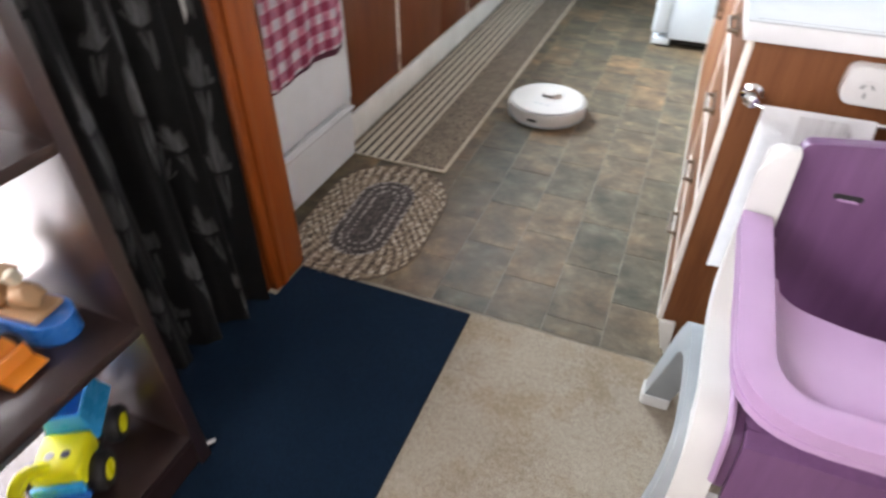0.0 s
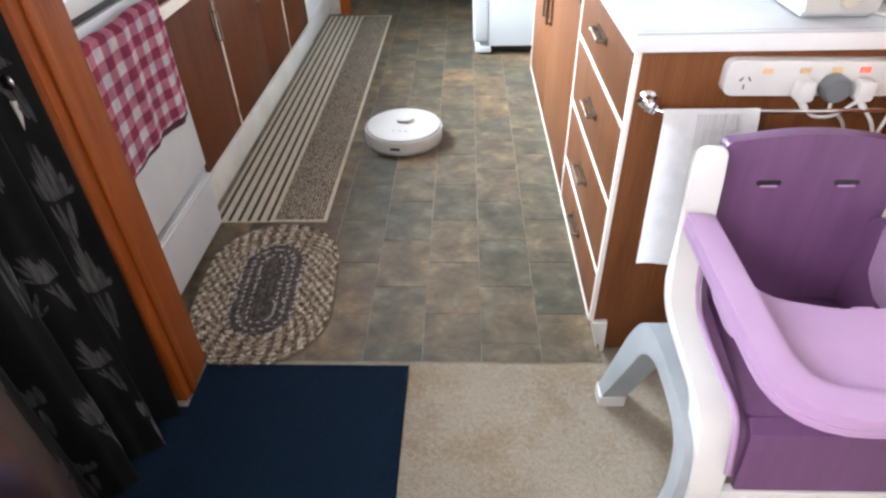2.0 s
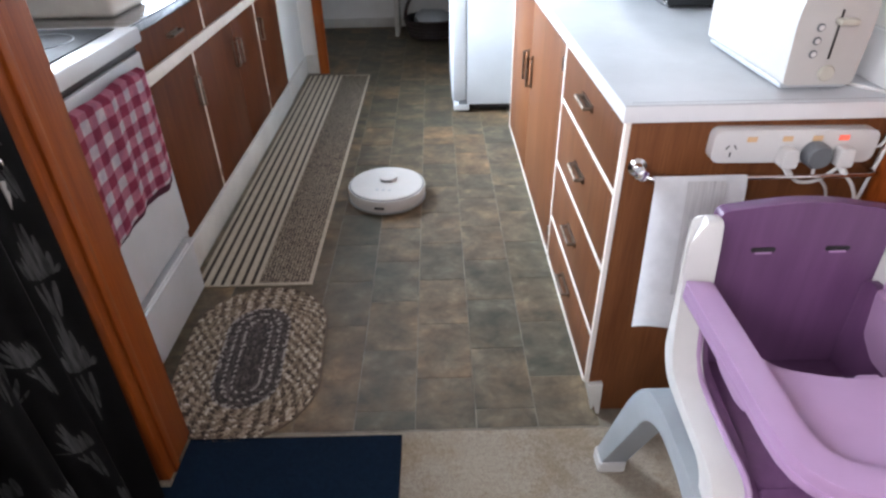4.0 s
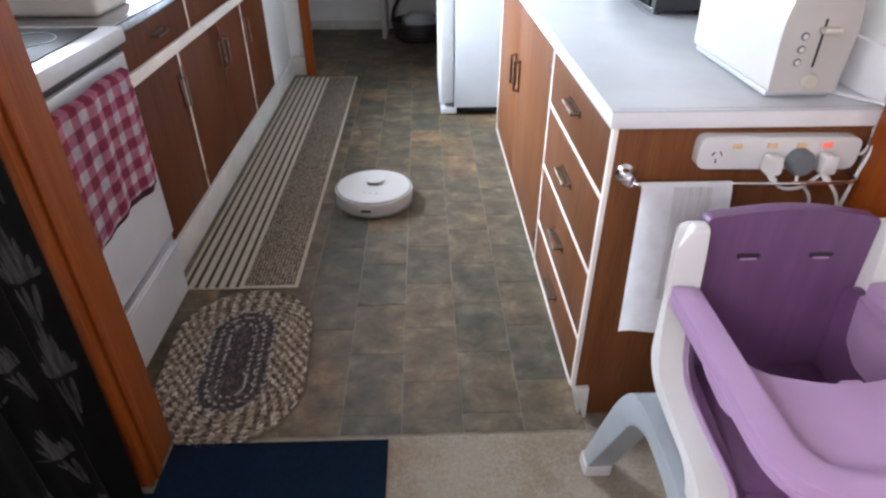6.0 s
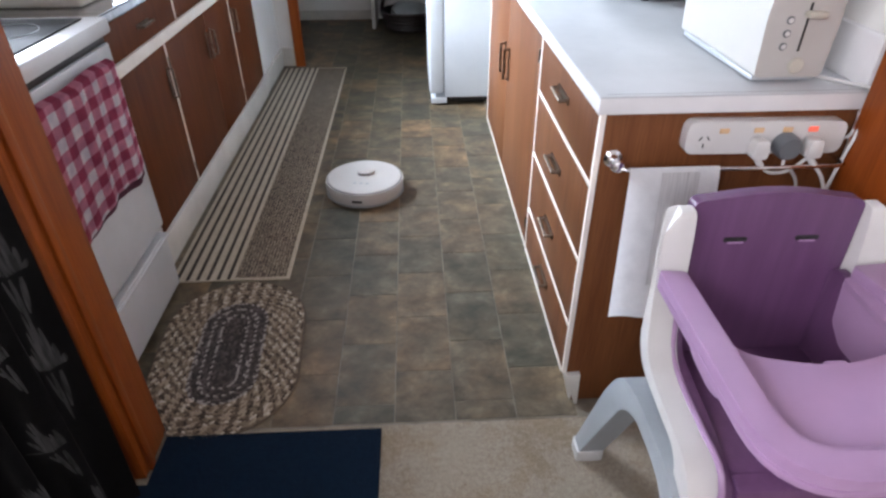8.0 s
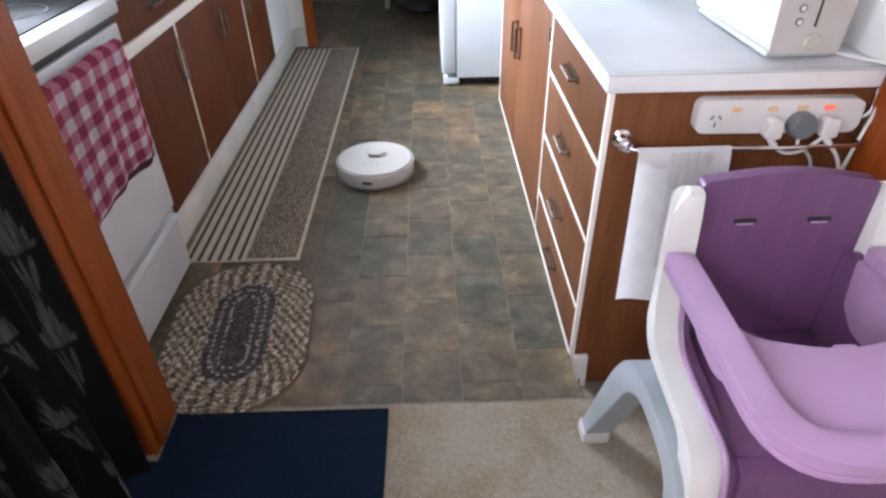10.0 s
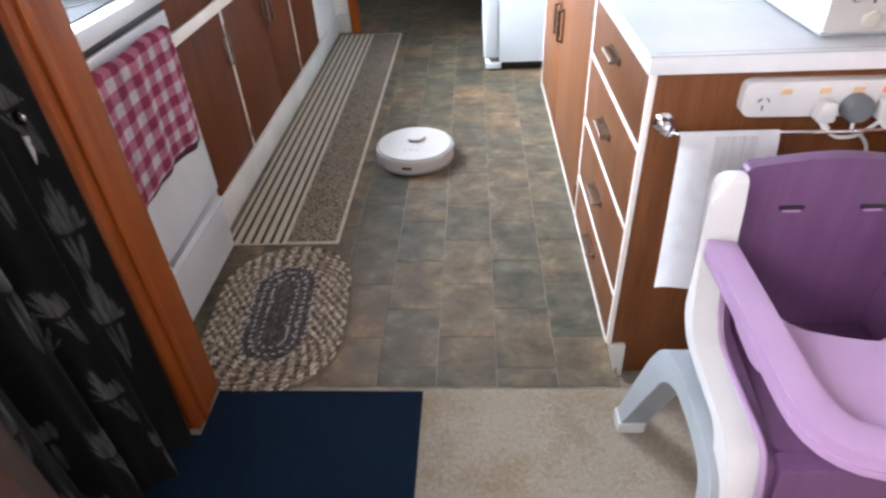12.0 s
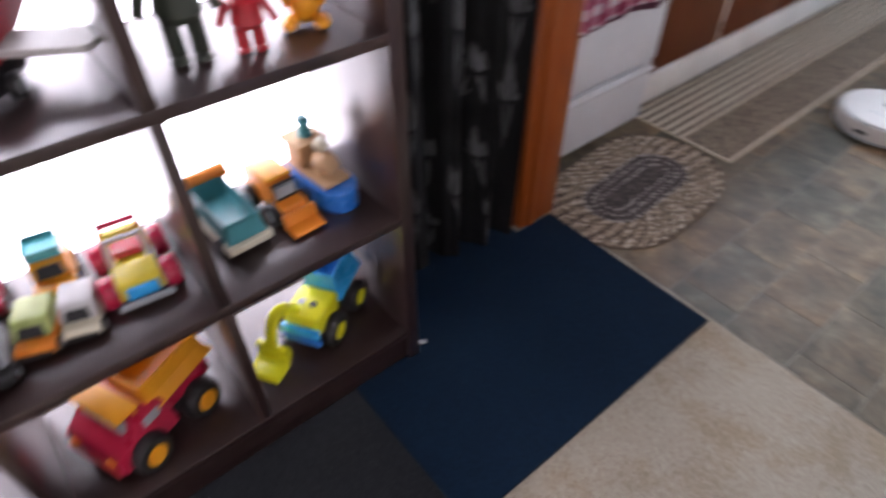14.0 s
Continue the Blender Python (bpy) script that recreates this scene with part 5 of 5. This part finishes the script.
def wheel(parent, x, y, z, r, w, axis, tyre=None, hub=None, label=""):
    t = part("wheel", lathe([(r * 0.55, -w / 2), (r * 0.9, -w / 2), (r, -w * 0.28), (r, w * 0.28), (r * 0.9, w / 2), (r * 0.55, w / 2)], 20, (x, y, z), axis), tyre or P_TYRE, parent, label)
    part("hub", lathe([(r * 0.2, -w * 0.56), (r * 0.54, -w * 0.53), (r * 0.54, w * 0.53), (r * 0.2, w * 0.56)], 16, (x, y, z), axis), hub or P_YELLOW, t)
    return t


def toy(name, x, y, z, label, rz=0.0, category="toy"):
    return thing(name, (x, y, z), label, category, "toys on the shelf", rz, True)


Z1, Z2, Z3 = SZ[0] + TH + 0.0005, SZ[1] + TH + 0.0005, SZ[2] + TH + 0.0005


def tub(w, l, z0, z1, wall, flare, floor=0.008):
    """An open box with sloping sides, front along -y."""
    bm = bmesh.new()
    o = [(-w / 2, -l / 2), (w / 2, -l / 2), (w / 2, l / 2), (-w / 2, l / 2)]
    rings = []
    for k, (s, z, inset) in enumerate(((1, z0, 0), (1, z1, -flare), (1, z1, wall - flare), (1, z0 + floor, wall))):
        rings.append([bm.verts.new((x - math.copysign(inset, x), y - math.copysign(inset, y), z)) for x, y in o])
    for a, b in zip(rings, rings[1:]):
        for i in range(4):
            bm.faces.new((a[i], a[(i + 1) % 4], b[(i + 1) % 4], b[i]))
    bm.faces.new(rings[0][::-1])
    bm.faces.new(rings[-1])
    bmesh.ops.bevel(bm, geom=bm.edges[:], offset=0.0025, segments=2, affect="EDGES", clamp_overlap=True)
    return bm


# big red dump truck, front towards the near side
t = toy("dump_truck", -1.055, 0.455, Z1, "large red and orange toy dump truck on the lowest shelf", 24, "toy truck")
t.matrix_world = t.matrix_world @ Matrix.Diagonal((1.16, 1.0, 1.12, 1.0))
part("chassis", box(-0.05, 0.05, -0.105, 0.11, 0.030, 0.062, 0.006), P_TYRE, t)
cabp = rounded([(-0.125, 0.035), (-0.122, 0.078), (-0.086, 0.094), (-0.062, 0.122), (0.0, 0.126), (0.012, 0.05), (0.012, 0.035)], 0.014, 4)
cb_ = part("cab", prism(cabp, -0.062, 0.062, "x", 0.01, seg=3), P_CRIMSON, t, "glossy red cab")
part("windscreen", prism(rounded([(-0.05, 0.098), (0.05, 0.098), (0.046, 0.119), (-0.046, 0.119)], 0.006, 3), -0.001, 0.002, "y", 0, m=Matrix.Translation((0, -0.0755, 0)) @ Matrix.Translation((0, 0, 0.108)) @ pose(0, 0, 0, -40, 0, 0) @ Matrix.Translation((0, 0, -0.108))), M_GREY, cb_, "grey windscreen")
for s in (-1, 1):
    part("side_window", box(s * 0.0625 - 0.001, s * 0.0625 + 0.001, -0.05, -0.012, 0.092, 0.114, 0.0008), M_GREY, cb_)
    part("headlight", lathe([(0.010, 0), (0.010, -0.004), (0.006, -0.006)], 14, (s * 0.042, -0.1225, 0.066), "y"), P_ORANGE, cb_)
    part("fender", prism([(-0.10 + 0.042 * math.cos(a * math.pi / 8), 0.036 + 0.045 * math.sin(a * math.pi / 8)) for a in range(9)], s * 0.05 - 0.014, s * 0.05 + 0.014, "x", 0.002, m=Matrix.Translation((0, 0.035, 0))), P_CRIMSON, t)
    wheel(t, s * 0.066, -0.066, 0.041, 0.041, 0.032, "x", None, P_AMBER, "black tyre with an amber hub")
    wheel(t, s * 0.066, 0.070, 0.041, 0.041, 0.032, "x", None, P_AMBER, "black tyre with an amber hub")
part("bumper", box(-0.06, 0.06, -0.132, -0.1255, 0.036, 0.056, 0.003), P_RED, t)
bed = tub(0.128, 0.170, 0.100, 0.160, 0.007, 0.020)
bmesh.ops.rotate(bed, verts=bed.verts, cent=(0, 0, 0.085), matrix=Matrix.Rotation(radians(5), 3, "X"))
bmesh.ops.translate(bed, verts=bed.verts, vec=(0, 0.056, 0.006))
bd = part("tipper_bed", bed, P_AMBER, t, "orange tipper bed")
for k in range(5):
    part("bed_rib", box(-0.048 + 0.024 * k - 0.004, -0.048 + 0.024 * k + 0.004, -0.050, -0.042, 0.118, 0.150, 0.002), P_ORANGE, bd)
part("bed_lip", box(-0.066, 0.066, -0.092, -0.040, 0.150, 0.157, 0.003), P_AMBER, bd, "orange cab guard")
part("tank", box(-0.056, 0.056, 0.0, 0.125, 0.064, 0.099, 0.008), P_CRIMSON, t)

# blue and yellow excavator truck
t = toy("excavator_truck", -1.065, 0.868, Z1, "yellow and blue toy truck with a digger scoop", 32, "toy truck")
part("chassis", box(-0.038, 0.038, -0.075, 0.105, 0.028, 0.052, 0.005), P_TYRE, t)
part("hood", box(-0.046, 0.046, -0.085, 0.015, 0.053, 0.108, 0.010, seg=3), P_LEMON, t, "yellow cab")
part("visor", box(-0.048, 0.048, -0.098, -0.0855, 0.056, 0.082, 0.004), P_SKY, t, "blue front visor")
part("bumper", box(-0.05, 0.05, -0.10, -0.0858, 0.034, 0.052, 0.004), P_BLUE, t)
part("eye_mark", lathe([(0.009, 0.1082), (0.009, 0.1095)], 14, (0.012, -0.04, 0)), P_TYRE, t, "dark round mark")
part("eye_mark", lathe([(0.009, 0.1082), (0.009, 0.1095)], 14, (-0.018, -0.04, 0)), M_WHITE, t, "white round mark")
bd2 = tub(0.100, 0.120, 0.080, 0.162, 0.006, 0.018)
bmesh.ops.rotate(bd2, verts=bd2.verts, cent=(0, 0, 0.078), matrix=Matrix.Rotation(radians(10), 3, "X"))
bmesh.ops.translate(bd2, verts=bd2.verts, vec=(0, 0.075, 0))
part("tipper_bed", bd2, P_SKY, t, "bright blue tipper bed")
for s in (-1, 1):
    wheel(t, s * 0.058, -0.04, 0.040, 0.040, 0.027, "x", None, P_LEMON)
    wheel(t, s * 0.058, 0.072, 0.040, 0.040, 0.027, "x", None, P_LEMON)
arm = part("digger_arm", tube(curve([(-0.018, -0.06, 0.10), (-0.030, -0.095, 0.138), (-0.042, -0.125, 0.122), (-0.046, -0.140, 0.06)], 5), 0.011, 8, flat=1.3), P_LEMON, t, "yellow digger arm")
part("scoop", prism(rounded([(-0.20, 0.004), (-0.145, 0.004), (-0.125, 0.03), (-0.135, 0.062), (-0.148, 0.058), (-0.145, 0.03), (-0.16, 0.018), (-0.195, 0.016)], 0.005, 3), -0.084, -0.008, "x", 0.002), P_LEMON, arm, "yellow scoop")

# teal barge with an orange bar
t = toy("toy_barge", -1.090, 0.735, Z2, "teal toy dumper tub with a cream base and orange bar", 93, "toy truck")
part("base", box(-0.046, 0.046, -0.088, 0.088, 0.012, 0.030, 0.006), P_CREAM, t, "cream base")
part("hull", tub(0.080, 0.160, 0.031, 0.076, 0.012, 0.008), P_TEAL, t)
part("bar", tube([(-0.05, 0.085, 0.080), (0.05, 0.085, 0.080)], 0.013, 12), P_ORANGE, t, "orange roller bar")
for s in (-1, 1):
    part("bar_post", box(s * 0.038 - 0.005, s * 0.038 + 0.005, 0.078, 0.092, 0.0305, 0.07, 0.002), P_CREAM, t)
    for yy in (-0.05, 0.05):
        wheel(t, s * 0.040, yy, 0.016, 0.016, 0.014, "x", None, P_TYRE)

# orange loader
t = toy("toy_loader", -1.085, 0.842, Z2, "orange toy loader with a front bucket", 94, "toy truck")
part("body", prism(rounded([(-0.06, 0.02), (-0.058, 0.045), (-0.03, 0.05), (-0.02, 0.082), (0.045, 0.085), (0.085, 0.075), (0.088, 0.02)], 0.008, 3), -0.027, 0.027, "x", 0.005), P_ORANGE, t)
part("roof", box(-0.029, 0.029, -0.018, 0.045, 0.0855, 0.094, 0.004), P_AMBER, t)
part("cab_window", box(-0.022, 0.022, -0.033, -0.024, 0.053, 0.078, 0.002), M_GREY, t, "grey cab window")
part("window_frame", tube([(-0.024, -0.034, 0.052), (0.024, -0.034, 0.052), (0.024, -0.026, 0.082), (-0.024, -0.026, 0.082)], 0.003, 6, True), P_TYRE, t, "black window frame")
part("bucket", prism(rounded([(-0.105, 0.006), (-0.065, 0.006), (-0.062, 0.04), (-0.072, 0.04), (-0.075, 0.016), (-0.104, 0.012)], 0.003, 2), -0.034, 0.034, "x", 0.002), P_ORANGE, t, "orange bucket")
for s in (-1, 1):
    part("lift_arm", tube([(s * 0.024, -0.01, 0.045), (s * 0.024, -0.068, 0.03)], 0.005, 6), P_TYRE, t)
    for yy in (-0.03, 0.055):
        wheel(t, s * 0.034, yy, 0.023, 0.023, 0.018, "x", None, M_GREY)

# blue boat with wooden animals
t = toy("animal_boat", -1.085, 0.938, Z2, "blue toy boat carrying tan wooden animals", 96, "toy boat")
part("hull", prism(rounded([(-0.04, 0.085), (-0.042, -0.06), (-0.02, -0.095), (0.02, -0.095), (0.042, -0.06), (0.04, 0.085)], 0.02, 4), 0.002, 0.046, "z", 0.006, seg=3), P_BLUE, t, "blue hull")
part("deck", box(-0.033, 0.033, -0.06, 0.075, 0.0465, 0.058, 0.004), P_TAN, t)
part("cabin", box(-0.03, 0.03, 0.02, 0.072, 0.0585, 0.105, 0.006, seg=3), P_TAN, t, "tan wooden cabin")
part("cabin_roof", box(-0.036, 0.036, 0.012, 0.08, 0.1055, 0.114, 0.003), P_TAN, t)
part("funnel", lathe([(0.015, 0.1145), (0.015, 0.124), (0.010, 0.126), (0.012, 0.140), (0.016, 0.148), (0.010, 0.156)], 16, (0.006, 0.045, 0)), P_TEAL, t, "blue round funnel")
part("animal_block", blob((0.0, -0.025, 0.083), (0.024, 0.03, 0.025), lump=0.35), P_TAN, t)
part("animal_block", blob((0.006, -0.008, 0.115), (0.015, 0.016, 0.016), lump=0.3), P_CREAM, t)

# yellow jeep with red wheels
t = toy("toy_jeep", -1.075, 0.552, Z2, "yellow toy jeep with fat red wheels", 84, "toy car")
part("body", prism(rounded([(-0.07, 0.018), (-0.07, 0.05), (-0.02, 0.058), (-0.005, 0.05), (0.04, 0.05), (0.05, 0.07), (0.075, 0.07), (0.078, 0.018)], 0.007, 3), -0.035, 0.035, "x", 0.006), P_YELLOW, t)
part("grille", box(-0.026, 0.026, -0.0765, -0.0705, 0.022, 0.046, 0.002), P_SKY, t, "pale blue grille")
part("windscreen_frame", tube([(-0.03, -0.018, 0.058), (-0.028, -0.004, 0.10), (0.028, -0.004, 0.10), (0.03, -0.018, 0.058)], 0.005, 8), M_WHITE, t, "white windscreen frame")
part("seat", box(-0.026, 0.026, 0.0, 0.038, 0.0505, 0.066, 0.006), P_RED, t, "red seat")
part("roll_bar", tube([(-0.034, 0.06, 0.06), (-0.032, 0.062, 0.086), (0.032, 0.062, 0.086), (0.034, 0.06, 0.06)], 0.006, 8), P_CRIMSON, t)
part("bumper", box(-0.045, 0.045, -0.088, -0.0775, 0.012, 0.024, 0.004), M_GREY, t)
for s in (-1, 1):
    for yy in (-0.045, 0.05):
        wheel(t, s * 0.051, yy, 0.029, 0.029, 0.026, "x", P_CRIMSON, P_RED, "fat red wheel")


def small_car(name, x, y, label, body, top, rz, scale=1.0):
    t = toy(name, x, y, Z2, label, rz, "toy car")
    k = scale
    part("body", prism(rounded([(-0.055 * k, 0.012 * k), (-0.056 * k, 0.034 * k), (0.055 * k, 0.036 * k), (0.056 * k, 0.012 * k)], 0.008 * k, 3), -0.029 * k, 0.029 * k, "x", 0.006 * k), body, t)
    part("cabin", prism(rounded([(-0.04 * k, 0.0365 * k), (-0.022 * k, 0.066 * k), (0.042 * k, 0.068 * k), (0.05 * k, 0.0365 * k)], 0.012 * k, 4), -0.027 * k, 0.027 * k, "x", 0.007 * k), top, t)
    part("windscreen", prism([(-0.020 * k, 0.041 * k), (0.020 * k, 0.041 * k), (0.017 * k, 0.060 * k), (-0.017 * k, 0.060 * k)], -0.002 * k, 0.002 * k, "y", 0, m=Matrix.Translation((0, -0.033 * k, 0)) @ Matrix.Translation((0, 0, 0.05 * k)) @ pose(0, 0, 0, -31, 0, 0) @ Matrix.Translation((0, 0, -0.05 * k))), P_TYRE, t, "dark windscreen")
    part("bumper", box(-0.026 * k, 0.026 * k, -0.060 * k, -0.0565 * k, 0.014 * k, 0.024 * k, 0.001), P_TYRE, t)
    for s in (-1, 1):
        for yy in (-0.034, 0.034):
            wheel(t, s * 0.027 * k, yy * k, 0.014 * k, 0.014 * k, 0.012 * k, "x", P_TYRE, M_GREY)
    return t


small_car("white_van", -1.028, 0.452, "small cream toy van", P_CREAM, M_WHITE, 72, 0.93)
small_car("orange_car", -1.035, 0.388, "small orange toy car with a lime roof", P_ORANGE, P_GREEN, 70, 0.95)
small_car("yellow_truck", -1.155, 0.440, "small amber toy truck with an aqua tray", P_AMBER, P_AMBER, 82, 1.1)
aq = tub(0.062, 0.06, 0.076, 0.094, 0.005, 0.006)
part("tray", aq, P_AQUA, scene.objects["yellow_truck"], "aqua tray")
small_car("red_car", -1.170, 0.325, "small dark red toy car", P_CRIMSON, P_CRIMSON, 85, 1.1)
small_car("grey_car", -1.010, 0.316, "small dark grey toy car", M_BLACK, M_GREY, 80, 0.9)


# plain figures, each one mesh
def figure(name, x, y, z, h, material, label, rz=0.0, stout=1.0):
    bm = bmesh.new()
    w = h * 0.2 * stout
    for s in (-1, 1):
        tube([(s * w * 0.45, 0, 0.001), (s * w * 0.45, 0, h * 0.36)], w * 0.38, 10, bm=bm)
        blob((s * w * 0.45, -w * 0.25, h * 0.035), (w * 0.42, w * 0.62, h * 0.035), bm)
        tube([(s * w * 0.85, 0, h * 0.62), (s * w * 1.25, -w * 0.1, h * 0.46), (s * w * 1.45, -w * 0.35, h * 0.36)], w * 0.26, 8, bm=bm)
    lathe([(w * 0.75, h * 0.30), (w * 0.95, h * 0.36), (w * 0.8, h * 0.52), (w * 0.85, h * 0.62), (w * 0.4, h * 0.68)], 16, (0, 0, 0), "z", bm)
    blob((0, 0, h * 0.83), (w * 1.0, w * 0.95, h * 0.17), bm)
    ob = solid(name, bm, material, label, "toy figure", "toys on the shelf")
    ob.matrix_world = pose(x, y, z, 0, 0, rz)
    return ob


figure("toy_figure", -0.992, 0.822, Z3, 0.118, P_RED, "plain red plastic toy figure standing on a shelf", 70, 1.15)
figure("toy_figure", -1.015, 0.738, Z3, 0.20, P_DARK, "tall dark green toy figure standing on a shelf", 75, 0.9)
bm = bmesh.new()
blob((0, 0, 0.05), (0.034, 0.036, 0.048), bm)
blob((0, -0.012, 0.118), (0.027, 0.03, 0.028), bm)
blob((0, -0.044, 0.108), (0.016, 0.026, 0.014), bm)
for s in (-1, 1):
    blob((s * 0.03, -0.026, 0.014), (0.017, 0.03, 0.014), bm)
    blob((s * 0.032, -0.02, 0.066), (0.011, 0.013, 0.026), bm)
    blob((s * 0.027, 0.0, 0.112), (0.007, 0.012, 0.024), bm)
bmesh.ops.scale(bm, verts=bm.verts, vec=(0.82, 0.82, 0.82))
dog = solid("toy_animal", bm, P_AMBER, "amber plastic sitting animal toy on a shelf", "toy animal", "toys on the shelf")
dog.matrix_world = pose(-1.02, 0.928, Z3, 0, 0, 62)

t = toy("toy_plane", -1.085, 0.50, Z3, "red and white toy plane with a dark base", 60, "toy plane")
part("fuselage", prism(rounded([(-0.10, 0.05), (-0.07, 0.10), (0.02, 0.125), (0.12, 0.10), (0.13, 0.085), (0.0, 0.05)], 0.02, 4), -0.036, 0.036, "x", 0.014, seg=3), P_RED, t, "red body")
part("wing", prism(rounded([(-0.15, -0.03), (0.15, -0.03), (0.15, 0.035), (-0.15, 0.045)], 0.02, 4), 0.058, 0.068, "z", 0.003), M_WHITE, t, "white wing")
part("tail_fin", prism(rounded([(0.085, 0.10), (0.125, 0.10), (0.14, 0.15), (0.115, 0.15)], 0.008, 3), -0.005, 0.005, "x", 0.002), M_WHITE, t)
part("tail_wing", box(-0.06, 0.06, 0.10, 0.135, 0.088, 0.094, 0.002), M_WHITE, t)
part("base", box(-0.03, 0.03, -0.05, 0.06, 0.012, 0.048, 0.008), P_TYRE, t, "dark base")
for s in (-1, 1):
    wheel(t, s * 0.038, -0.02, 0.018, 0.018, 0.014, "x", None, M_GREY)


# ---------------------------------------------------------------- vinyl tiles, each a piece of the kitchen floor
TW, TL, GAP = 0.1705, 0.2510, 0.0022


def tile_mesh():
    bm = box(GAP / 2, TW - GAP / 2, GAP / 2, TL - GAP / 2, -0.003, 0.0, 0.0006, seg=1)
    me = bpy.data.meshes.new("tile")
    bm.to_mesh(me)
    bm.free()
    me.materials.append(M_TILE)
    return me


whole = tile_mesh()


def cut_tile(x0, x1, y0, y1):
    bm = box(x0 + GAP / 2, x1 - GAP / 2, y0 + GAP / 2, y1 - GAP / 2, -0.003, 0.0, 0.0006, seg=1)
    me = bpy.data.meshes.new("tile")
    bm.to_mesh(me)
    bm.free()
    me.materials.append(M_TILE)
    return me


for c in range(-6, 3):
    x0 = -0.468 + TW * c
    for r in range(-1, 19):
        y0 = (1.786 if c % 2 else 1.911) + TL * (r)
        y1 = min(y0 + TL, 6.40)
        s = max(y0, 1.719)
        if y1 - s < 0.01:
            continue
        if s > y0 or y1 < y0 + TL:
            ob = new("tile", cut_tile(x0, x0 + TW, s, y1))
        else:
            ob = new("tile", whole)
            ob.location = (x0, y0, 0)
        ob.parent = FLOOR
